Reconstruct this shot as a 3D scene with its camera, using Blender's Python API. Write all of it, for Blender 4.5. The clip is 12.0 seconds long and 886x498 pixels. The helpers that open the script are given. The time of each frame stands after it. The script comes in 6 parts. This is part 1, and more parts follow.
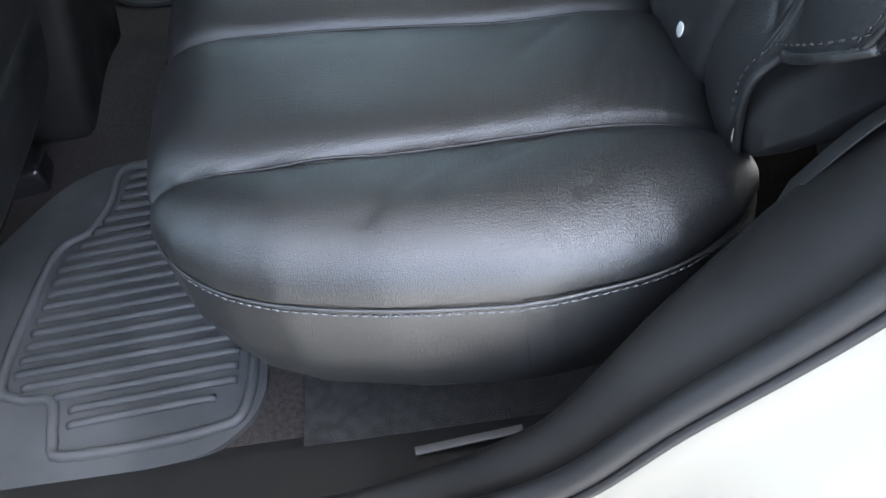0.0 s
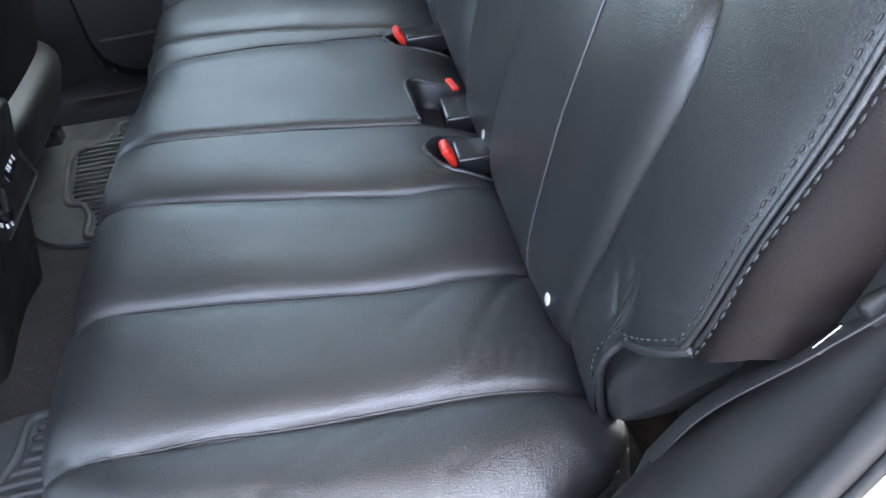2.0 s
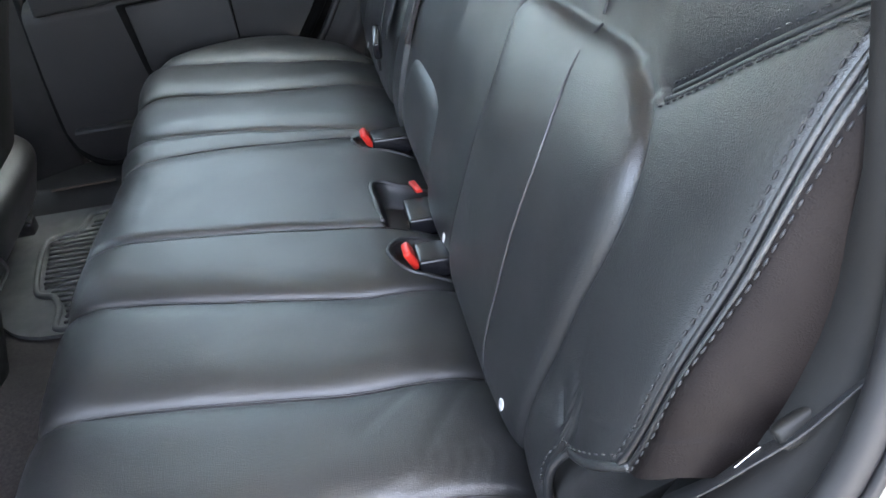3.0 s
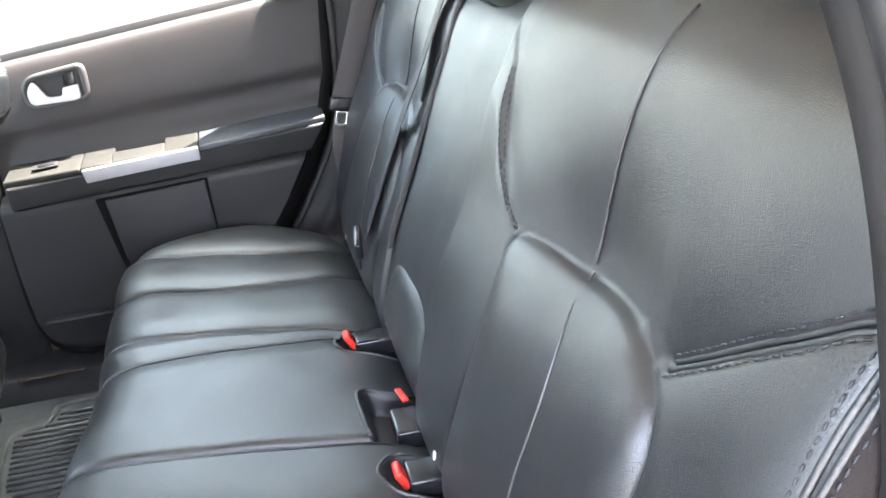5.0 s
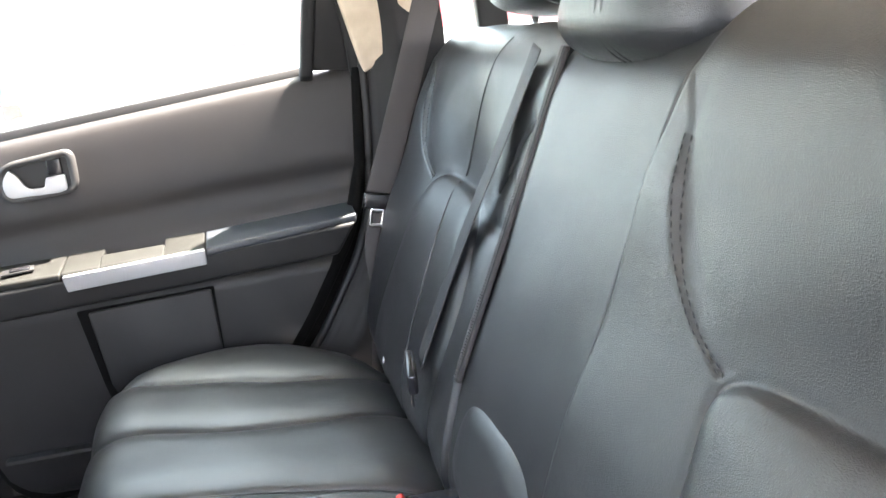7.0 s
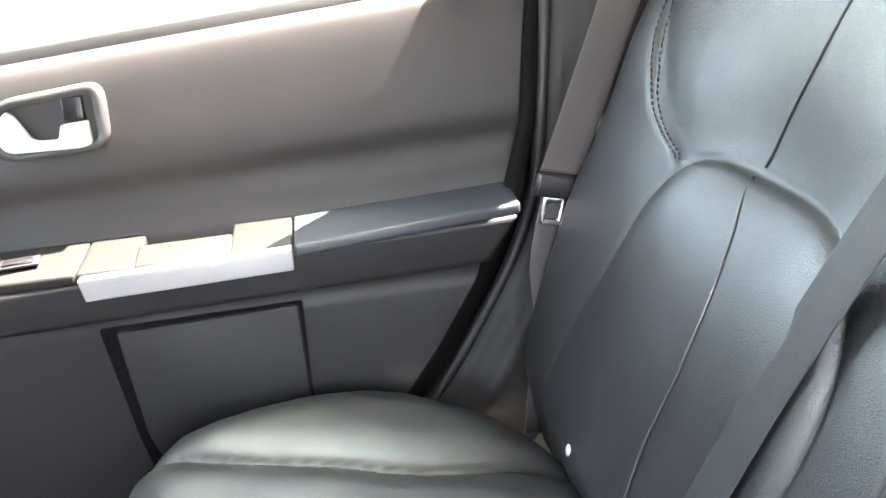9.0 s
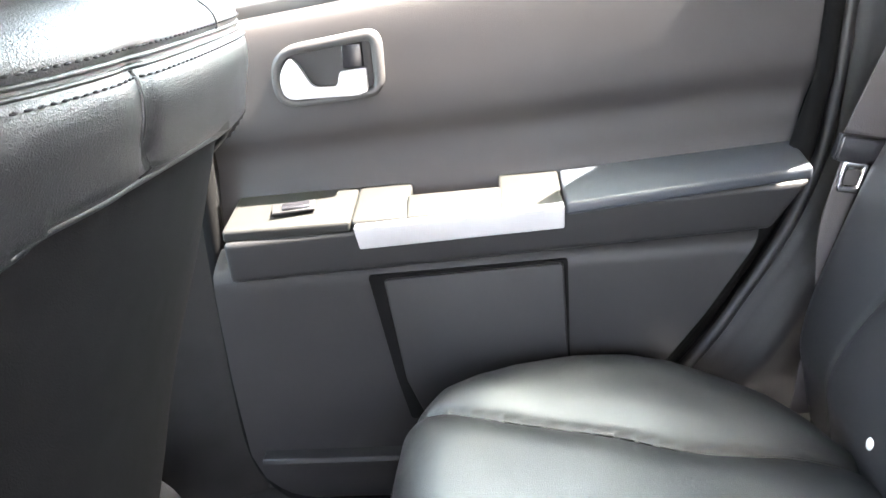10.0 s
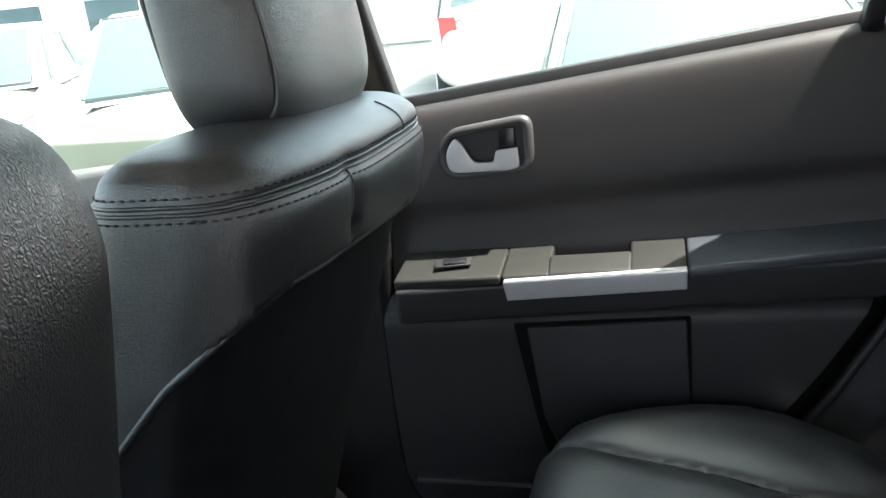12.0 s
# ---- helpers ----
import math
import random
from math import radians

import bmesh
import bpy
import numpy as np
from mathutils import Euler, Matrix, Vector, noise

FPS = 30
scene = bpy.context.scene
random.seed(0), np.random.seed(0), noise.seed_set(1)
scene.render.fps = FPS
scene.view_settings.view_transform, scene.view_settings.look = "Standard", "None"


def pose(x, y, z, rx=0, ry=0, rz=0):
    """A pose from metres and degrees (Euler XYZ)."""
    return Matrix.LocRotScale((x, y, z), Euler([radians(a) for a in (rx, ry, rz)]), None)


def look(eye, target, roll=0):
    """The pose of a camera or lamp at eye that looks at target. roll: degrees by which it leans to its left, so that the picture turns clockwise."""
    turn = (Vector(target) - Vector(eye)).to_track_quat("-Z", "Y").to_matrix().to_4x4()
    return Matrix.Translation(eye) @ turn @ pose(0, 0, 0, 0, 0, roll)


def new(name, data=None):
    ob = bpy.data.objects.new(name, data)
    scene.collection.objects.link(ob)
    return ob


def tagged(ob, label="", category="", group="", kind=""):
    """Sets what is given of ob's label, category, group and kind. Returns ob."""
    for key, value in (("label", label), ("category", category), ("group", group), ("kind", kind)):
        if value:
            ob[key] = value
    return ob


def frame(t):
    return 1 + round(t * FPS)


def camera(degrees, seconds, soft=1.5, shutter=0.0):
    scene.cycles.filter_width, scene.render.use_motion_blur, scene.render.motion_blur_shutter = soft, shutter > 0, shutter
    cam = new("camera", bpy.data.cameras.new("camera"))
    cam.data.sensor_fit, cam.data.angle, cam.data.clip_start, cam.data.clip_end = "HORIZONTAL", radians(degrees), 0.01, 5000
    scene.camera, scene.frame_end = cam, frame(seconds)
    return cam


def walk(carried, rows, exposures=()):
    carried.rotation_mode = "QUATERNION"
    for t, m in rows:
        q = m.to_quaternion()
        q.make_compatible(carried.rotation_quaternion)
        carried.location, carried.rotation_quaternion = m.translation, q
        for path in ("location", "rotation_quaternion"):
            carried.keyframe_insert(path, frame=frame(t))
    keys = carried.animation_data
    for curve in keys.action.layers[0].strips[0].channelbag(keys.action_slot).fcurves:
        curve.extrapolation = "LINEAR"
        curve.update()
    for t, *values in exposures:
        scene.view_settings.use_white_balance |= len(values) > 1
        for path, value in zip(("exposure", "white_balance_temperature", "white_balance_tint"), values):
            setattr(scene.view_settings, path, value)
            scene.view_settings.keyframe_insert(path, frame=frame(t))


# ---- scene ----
cam = camera(56.0, 12.0)
EXPO = [(0.0, 4.02, 6250, 8), (1.0, 4.42, 6250, 9), (2.0, 4.76, 6250, 11), (2.5, 4.72, 6350, 10), (4.5, 5.53, 6700, 14), (5.5, 5.54, 6850, 13), (6.5, 5.28, 6900, 13), (8.5, 6.0, 7250, 13), (9.0, 6.03, 7200, 13), (10.5, 6.26, 6700, 13), (11.0, 5.3, 6500, 10), (11.5, 4.2, 6550, 8), (12.0, 3.6, 6600, 7)]
PATH = [
    (0, (-0.18, -0.973, 1.225), (-0.267, 0.336, -0.285), -12.0),
    (0.5, (-0.165, -0.966, 1.238), (-0.22, 0.425, -0.199), -11.4),
    (1, (-0.157, -0.97, 1.256), (-0.145, 0.515, -0.083), -11.0),
    (1.5, (-0.138, -0.965, 1.265), (-0.083, 0.573, -0.013), -10.3),
    (2, (-0.125, -0.963, 1.293), (-0.005, 0.621, 0.078), -8.7),
    (2.5, (-0.113, -0.97, 1.319), (0.066, 0.654, 0.166), -8.2),
    (2.7, (-0.107, -0.976, 1.324), (0.078, 0.673, 0.207), -7.6),
    (4.3, (-0.109, -0.969, 1.387), (0.222, 0.756, 0.429), -6.1),
    (4.5, (-0.112, -0.958, 1.395), (0.223, 0.789, 0.48), -6.1),
    (5, (-0.125, -0.943, 1.411), (0.244, 0.86, 0.627), -6.0),
    (5.5, (-0.134, -0.929, 1.426), (0.242, 0.92, 0.764), -5.3),
    (6, (-0.169, -0.898, 1.425), (0.229, 0.984, 0.876), -4.9),
    (6.5, (-0.176, -0.799, 1.376), (0.241, 1.081, 0.838), -4.6),
    (6.7, (-0.166, -0.743, 1.359), (0.259, 1.137, 0.825), -5.4),
    (8.3, (-0.192, -0.302, 1.287), (0.299, 1.525, 0.64), -2.0),
    (8.5, (-0.192, -0.253, 1.293), (0.301, 1.573, 0.644), -2.0),
    (9, (-0.21, -0.149, 1.285), (0.055, 1.72, 0.625), -3.1),
    (9.5, (-0.263, -0.103, 1.291), (-0.253, 1.748, 0.534), -3.9),
    (10, (-0.318, -0.104, 1.306), (-0.454, 1.73, 0.52), -4.6),
    (10.5, (-0.314, -0.149, 1.351), (-0.702, 1.673, 0.624), -8.9),
    (11, (-0.305, -0.202, 1.398), (-0.802, 1.67, 0.901), -9.7),
    (11.5, (-0.295, -0.222, 1.395), (-0.828, 1.646, 0.919), -8.6),
    (12, (-0.287, -0.241, 1.369), (-0.779, 1.587, 0.722), -6.4),
]
walk(cam, [(t, look(eye, target, roll)) for t, eye, target, roll in PATH], exposures=EXPO)

# ---- world, sun ----
world = bpy.data.worlds.new("sky")
scene.world = world
world.use_nodes = True
wn = world.node_tree.nodes
sky = wn.new("ShaderNodeTexSky")
sky.sky_type, sky.sun_disc = "NISHITA", False
sky.air_density, sky.dust_density, sky.ozone_density = 0.7, 4.0, 0.3
SUN_ELEVATION, SUN_AZIMUTH = 61.0, 81.0
sky.sun_elevation, sky.sun_rotation = radians(SUN_ELEVATION), radians(SUN_AZIMUTH)
soft_sky = wn.new("ShaderNodeHueSaturation")
soft_sky.inputs["Saturation"].default_value = 0.65
world.node_tree.links.new(sky.outputs[0], soft_sky.inputs["Color"])
world.node_tree.links.new(soft_sky.outputs[0], wn["Background"].inputs[0])
wn["Background"].inputs[1].default_value = 0.15
sun = new("sun", bpy.data.lights.new("sun", "SUN"))
sun.data.energy, sun.data.angle, sun.data.color = 2.2, radians(0.5), (1.0, 0.96, 0.9)
_az, _el = radians(SUN_AZIMUTH), radians(SUN_ELEVATION)
sun.matrix_world = look(Vector((math.sin(_az) * math.cos(_el), math.cos(_az) * math.cos(_el), math.sin(_el))) * 30, (0, 0, 0))


# ---- materials ----
def material(name, color, rough=0.5, metal=0.0, spec=0.5, coat=0.0):
    m = bpy.data.materials.new(name)
    m.use_nodes = True
    b = m.node_tree.nodes["Principled BSDF"]
    b.inputs["Base Color"].default_value = (*color, 1)
    b.inputs["Roughness"].default_value = rough
    b.inputs["Metallic"].default_value = metal
    b.inputs["Specular IOR Level"].default_value = spec
    b.inputs["Coat Weight"].default_value = coat
    return m


def node(m, kind, **values):
    n = m.node_tree.nodes.new(kind)
    for k, v in values.items():
        n.inputs[k.replace("_", " ")].default_value = v
    return n


def link(m, a, b):
    m.node_tree.links.new(a, b)


def speckle(m, color_a, color_b, scale, detail=4.0, low=0.35, high=0.65):
    """Base colour that wanders between two colours."""
    co = node(m, "ShaderNodeTexCoord")
    n = node(m, "ShaderNodeTexNoise", Scale=scale, Detail=detail)
    r = m.node_tree.nodes.new("ShaderNodeValToRGB")
    r.color_ramp.elements[0].position, r.color_ramp.elements[1].position = low, high
    r.color_ramp.elements[0].color, r.color_ramp.elements[1].color = (*color_a, 1), (*color_b, 1)
    link(m, co.outputs["Object"], n.inputs["Vector"])
    link(m, n.outputs["Fac"], r.inputs["Fac"])
    link(m, r.outputs["Color"], m.node_tree.nodes["Principled BSDF"].inputs["Base Color"])
    return m


def relief(m, layers, rough=None):
    """Bump from (texture, scale, strength, distance) layers; rough: (scale, low, high) of a wandering roughness."""
    co = node(m, "ShaderNodeTexCoord")
    b = m.node_tree.nodes["Principled BSDF"]
    last = None
    for kind, scale, strength, distance in layers:
        if kind == "creases":
            flat = node(m, "ShaderNodeMapping")
            flat.inputs["Scale"].default_value = (1.0, 0.8, 2.4)
            n = node(m, "ShaderNodeTexNoise", Scale=scale, Detail=2.0, Distortion=0.6)
            link(m, co.outputs["Object"], flat.inputs["Vector"])
            link(m, flat.outputs[0], n.inputs["Vector"])
            out = n.outputs["Fac"]
        elif kind == "cells":
            n = node(m, "ShaderNodeTexVoronoi", Scale=scale)
            n.feature = "DISTANCE_TO_EDGE"
            out = n.outputs["Distance"]
            warp = node(m, "ShaderNodeTexNoise", Scale=scale * 0.6, Detail=2.0)
            mix = m.node_tree.nodes.new("ShaderNodeMixRGB")
            mix.inputs[0].default_value = 0.004
            link(m, co.outputs["Object"], warp.inputs["Vector"])
            link(m, co.outputs["Object"], mix.inputs[1])
            link(m, warp.outputs["Color"], mix.inputs[2])
            link(m, mix.outputs[0], n.inputs["Vector"])
            clamp = m.node_tree.nodes.new("ShaderNodeMapRange")
            clamp.inputs["From Max"].default_value = 0.35
            link(m, out, clamp.inputs["Value"])
            out = clamp.outputs[0]
        else:
            n = node(m, "ShaderNodeTexNoise", Scale=scale, Detail=3.0)
            link(m, co.outputs["Object"], n.inputs["Vector"])
            out = n.outputs["Fac"]
        bump = node(m, "ShaderNodeBump", Strength=strength, Distance=distance)
        link(m, out, bump.inputs["Height"])
        if last:
            link(m, last, bump.inputs["Normal"])
        last = bump.outputs["Normal"]
    link(m, last, b.inputs["Normal"])
    if rough:
        n = node(m, "ShaderNodeTexNoise", Scale=rough[0], Detail=4.0)
        r = m.node_tree.nodes.new("ShaderNodeMapRange")
        r.inputs["From Min"].default_value, r.inputs["From Max"].default_value = 0.3, 0.7
        r.inputs["To Min"].default_value, r.inputs["To Max"].default_value = rough[1], rough[2]
        link(m, co.outputs["Object"], n.inputs["Vector"])
        link(m, n.outputs["Fac"], r.inputs["Value"])
        link(m, r.outputs[0], b.inputs["Roughness"])
    return m


LEATHER = relief(speckle(material("leather", (0.0125, 0.0133, 0.0143), 0.34, 0.0, 1.0), (0.0105, 0.0112, 0.0122), (0.0148, 0.0157, 0.0168), 6),
                 [("cells", 600, 0.36, 0.0005), ("creases", 190, 0.05, 0.0010), ("noise", 18, 0.10, 0.006), ("noise", 900, 0.10, 0.0003)], (14, 0.31, 0.40))
SUEDE = relief(speckle(material("dark_suede", (0.011, 0.011, 0.011), 0.95), (0.008, 0.008, 0.008), (0.015, 0.015, 0.015), 60), [("noise", 700, 0.4, 0.001)])
BACK_CLOTH = relief(speckle(material("black_seat_cloth", (0.005, 0.005, 0.0054), 0.9, 0.0, 0.12), (0.005, 0.005, 0.0054), (0.0075, 0.0075, 0.008), 40), [("noise", 900, 0.4, 0.0006)])
THREAD = relief(material("thread", (0.02, 0.021, 0.023), 0.6), [("noise", 1500, 0.3, 0.0003)])
DOOR_PLASTIC = relief(speckle(material("door_plastic", (0.0190, 0.0187, 0.0194), 0.45, 0.0, 0.3), (0.017, 0.0168, 0.0174), (0.0215, 0.0211, 0.0218), 5),
                      [("cells", 700, 0.25, 0.0004), ("noise", 1200, 0.15, 0.0003)], (9, 0.45, 0.58))
# door colour made lighter for the upper panel, where more light falls
LIT_DOOR_VINYL = relief(speckle(material("lit_upper_door_vinyl", (0.027, 0.0248, 0.0252), 0.45, 0.0, 0.32), (0.0247, 0.0227, 0.0231), (0.0297, 0.0273, 0.0277), 5),
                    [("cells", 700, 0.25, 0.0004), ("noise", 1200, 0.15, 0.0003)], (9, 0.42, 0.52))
TRIM_PLASTIC = relief(speckle(material("trim_plastic", (0.012, 0.0118, 0.0118), 0.5, 0.0, 0.28), (0.009, 0.0088, 0.0088), (0.016, 0.0155, 0.0152), 7),
                      [("noise", 1100, 0.3, 0.0004)], (20, 0.45, 0.65))
ARMREST_GREY = relief(material("grey_soft_paint", (0.019, 0.019, 0.0175), 0.5, 0.0, 0.25), [("noise", 1300, 0.2, 0.0003)])
SATIN = relief(material("satin_silver", (0.50, 0.50, 0.51), 0.40, 0.30), [("noise", 600, 0.05, 0.0003)])
CHROME = material("chrome", (0.75, 0.75, 0.76), 0.12, 1.0)
RUBBER = relief(material("rubber", (0.012, 0.012, 0.013), 0.55), [("noise", 500, 0.2, 0.0005)])
GLOSS_BLACK = material("gloss_black", (0.012, 0.012, 0.014), 0.25)
CARPET = relief(speckle(material("carpet", (0.026, 0.022, 0.021), 0.95), (0.014, 0.012, 0.012), (0.036, 0.030, 0.029), 220), [("noise", 900, 0.9, 0.003), ("noise", 160, 0.3, 0.004)])
MAT_RUBBER = relief(speckle(material("mat_rubber", (0.047, 0.050, 0.054), 0.55), (0.036, 0.039, 0.043), (0.058, 0.061, 0.066), 12), [("noise", 900, 0.25, 0.0005)], (30, 0.5, 0.72))
HEADLINER = relief(speckle(material("headliner_cloth", (0.72, 0.66, 0.56), 0.9), (0.69, 0.63, 0.53), (0.75, 0.69, 0.59), 30), [("noise", 1500, 0.3, 0.0005)])
BEIGE = relief(speckle(material("beige_lining", (0.62, 0.52, 0.40), 0.85), (0.57, 0.47, 0.36), (0.66, 0.56, 0.44), 30), [("noise", 1500, 0.3, 0.0005)])
PAINT = speckle(material("pearl_white_paint", (0.34, 0.325, 0.275), 0.3, 0.0, 0.5, 0.4), (0.31, 0.295, 0.25), (0.37, 0.355, 0.30), 3)
RED = material("red_plastic", (0.62, 0.03, 0.02), 0.35)
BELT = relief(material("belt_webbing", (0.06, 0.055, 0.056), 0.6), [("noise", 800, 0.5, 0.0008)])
ARM_PAD = relief(material("arm_pad", (0.035, 0.040, 0.048), 0.42), [("noise", 1200, 0.2, 0.0003)])
BEZEL = material("bezel_grey", (0.050, 0.049, 0.049), 0.42, 0.1)
# sill trim with the sunlight on it put into a lighter brown
SUNLIT_TRIM = material("sunlit_trim_brown", (0.045, 0.030, 0.022), 0.9)
THREAD_WHITE = material("white_print", (0.7, 0.7, 0.7), 0.6)
FRONT_TRIM = relief(speckle(material("front_trim", (0.10, 0.105, 0.10), 0.5), (0.09, 0.094, 0.09), (0.11, 0.115, 0.11), 6), [("noise", 1100, 0.3, 0.0004)])
# near-black for seals, and for shade painted into the joints
GAP = material("black_seal_and_gap_shade", (0.004, 0.004, 0.004), 0.9, 0.0, 0.1)
# brown-black seat side, with the shade beside the doorway mixed into its colour
SIDE_SHADED = relief(speckle(material("brown_black_shaded_side", (0.009, 0.0066, 0.0061), 0.6, 0.0, 0.16), (0.0075, 0.0055, 0.0051), (0.0112, 0.0083, 0.0077), 9), [("cells", 500, 0.3, 0.0005)], (20, 0.5, 0.65))
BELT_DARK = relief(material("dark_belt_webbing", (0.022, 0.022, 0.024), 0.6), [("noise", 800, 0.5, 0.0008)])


# ---- building helpers ----
def obj(name, verts, faces, mat, parent=None, label="", smooth=True):
    me = bpy.data.meshes.new(name)
    me.from_pydata([tuple(map(float, v)) for v in verts], [], [tuple(map(int, f)) for f in faces])
    me.materials.append(mat)
    if smooth:
        me.shade_smooth()
    ob = new(name, me)
    if parent:
        ob.parent = parent
        ob.matrix_parent_inverse = parent.matrix_world.inverted()
    return tagged(ob, label)


def part(name, bm, mat, parent, label="", smooth=True):
    me = bpy.data.meshes.new(name)
    bmesh.ops.recalc_face_normals(bm, faces=bm.faces)
    bm.to_mesh(me)
    bm.free()
    me.materials.append(mat)
    if smooth:
        me.shade_smooth()
    ob = new(name, me)
    if parent:
        ob.parent = parent
        ob.matrix_parent_inverse = parent.matrix_world.inverted()
    return tagged(ob, label)


def thing(name, place, label, category, group="", kind=""):
    e = new(name)
    e.empty_display_size = 0.05
    e.matrix_world = Matrix.Translation(place)
    bpy.context.view_layer.update()
    return tagged(e, label, category, group, kind)


def grid_faces(rows, cols, wrap=False, flip=False, start=0):
    out = []
    for i in range(rows - 1):
        for j in range(cols if wrap else cols - 1):
            k = (j + 1) % cols
            f = (start + i * cols + j, start + i * cols + k, start + (i + 1) * cols + k, start + (i + 1) * cols + j)
            out.append(f[::-1] if flip else f)
    return out


def smoothstep(a, b, x):
    t = np.clip((x - a) / (b - a), 0, 1)
    return t * t * (3 - 2 * t)


def curve(points, n):
    """A smooth line through the points, n of them, evenly spaced (Catmull-Rom)."""
    p = np.array(points, float)
    q = np.vstack([2 * p[0] - p[1], p, 2 * p[-1] - p[-2]])
    out = []
    for i in range(1, len(q) - 2):
        for t in np.linspace(0, 1, 24, endpoint=False):
            a, b, c, d = q[i - 1], q[i], q[i + 1], q[i + 2]
            out.append(0.5 * (2 * b + (c - a) * t + (2 * a - 5 * b + 4 * c - d) * t * t + (3 * b - a - 3 * c + d) * t ** 3))
    out = np.array(out + [p[-1]])
    s = np.concatenate([[0], np.cumsum(np.linalg.norm(np.diff(out, axis=0), axis=1))])
    w = np.linspace(0, s[-1], n)
    return np.stack([np.interp(w, s, out[:, k]) for k in range(p.shape[1])], 1)


def distance(px, py, line):
    """Signed-less distance of many points to a polyline, in the plane."""
    best = np.full(px.shape, 9.0)
    for (ax, ay), (bx, by) in zip(line[:-1], line[1:]):
        dx, dy = bx - ax, by - ay
        t = np.clip(((px - ax) * dx + (py - ay) * dy) / (dx * dx + dy * dy + 1e-12), 0, 1)
        best = np.minimum(best, np.hypot(px - ax - t * dx, py - ay - t * dy))
    return best


def seam(d, depth=0.006, width=0.010, pillow=0.004, reach=0.03):
    """Depth of a sewn seam: a sharp crease with the stuffing swelling on both sides."""
    return -depth * np.exp(-np.abs(d) / width) - 0.4 * depth * np.exp(-(d / (0.35 * width)) ** 2) + pillow * (1 - np.exp(-(d / reach) ** 2))


def tube(points, r, n=8, closed=False, flat=1.0, up=(0, 0, 1)):
    """Vertices and faces of a rod along the points; flat squashes it along up."""
    p = np.array(points, float)
    t = np.roll(p, -1, 0) - np.roll(p, 1, 0) if closed else np.gradient(p, axis=0)
    t /= np.linalg.norm(t, axis=1)[:, None] + 1e-12
    u = np.cross(t, np.array(up, float))
    bad = np.linalg.norm(u, axis=1) < 1e-3
    u[bad] = np.cross(t[bad], (1.0, 0.01, 0))
    u /= np.linalg.norm(u, axis=1)[:, None]
    w = np.cross(u, t)
    a = np.linspace(0, 2 * np.pi, n, endpoint=False)
    rr = np.broadcast_to(np.array(r, float), (len(p),))
    v = p[:, None] + rr[:, None, None] * (np.cos(a)[None, :, None] * u[:, None] + flat * np.sin(a)[None, :, None] * w[:, None])
    m = len(p)
    faces = grid_faces(m, n, True)
    if closed:
        faces += [((m - 1) * n + j, (m - 1) * n + (j + 1) % n, (j + 1) % n, j) for j in range(n)]
    else:
        faces += [tuple(range(n))[::-1], tuple((m - 1) * n + j for j in range(n))]
    return v.reshape(-1, 3), faces


def rod(name, points, r, mat, parent, n=8, closed=False, flat=1.0, up=(0, 0, 1), label=""):
    return obj(name, *tube(points, r, n, closed, flat, up), mat, parent, label)


def rbox(size, bevel=0.004, seg=2, m=Matrix()):
    bm = bmesh.new()
    bmesh.ops.create_cube(bm, size=1)
    bmesh.ops.scale(bm, vec=size, verts=bm.verts)
    if bevel:
        bmesh.ops.bevel(bm, geom=list(bm.edges), offset=bevel, segments=seg, profile=0.6, affect="EDGES")
    bmesh.ops.transform(bm, matrix=m, verts=bm.verts)
    return bm


def prism(outline, depth, bevel=0.0, seg=2, m=Matrix()):
    """A flat outline (u, v) drawn in the xz plane and given depth along y, its edges rounded."""
    bm = bmesh.new()
    f = bm.faces.new([bm.verts.new((u, 0, v)) for u, v in outline])
    ext = bmesh.ops.extrude_face_region(bm, geom=[f])
    bmesh.ops.translate(bm, vec=(0, depth, 0), verts=[e for e in ext["geom"] if isinstance(e, bmesh.types.BMVert)])
    bmesh.ops.recalc_face_normals(bm, faces=bm.faces)
    if bevel:
        bmesh.ops.bevel(bm, geom=list(bm.edges), offset=bevel, segments=seg, profile=0.6, affect="EDGES")
    bmesh.ops.transform(bm, matrix=m, verts=bm.verts)
    return bm


def rounded(outline, r, n=5):
    """A polygon with its corners rounded; r may be one radius or one for each corner."""
    p = [Vector(q) for q in outline]
    out = []
    for i, c in enumerate(p):
        a, b = p[i - 1], p[(i + 1) % len(p)]
        ri = r[i] if hasattr(r, "__len__") else r
        da, db = (a - c), (b - c)
        k = min(ri, da.length * 0.49, db.length * 0.49)
        s, e = c + da.normalized() * k, c + db.normalized() * k
        for t in np.linspace(0, 1, n):
            out.append(tuple((1 - t) ** 2 * s + 2 * t * (1 - t) * c + t * t * e))
    return out


def stitches(name, line, mat, parent, length=0.0045, gap=0.003, r=0.0006, label=""):
    """Short thread stitches along a line, as one mesh."""
    p = np.array(line, float)
    s = np.concatenate([[0], np.cumsum(np.linalg.norm(np.diff(p, axis=0), axis=1))])
    vs, fs = [], []
    at = 0.0
    while at + length < s[-1]:
        ends = np.stack([np.interp([at, at + length / 2, at + length], s, p[:, k]) for k in range(3)], 1)
        v, f = tube(ends, [0.5 * r, r, 0.5 * r], 5)
        fs += [tuple(i + len(vs) for i in q) for q in f]
        vs += list(v)
        at += length + gap
    ob = obj(name, vs, fs, mat, parent, label)
    return tagged(ob, kind="stuff")


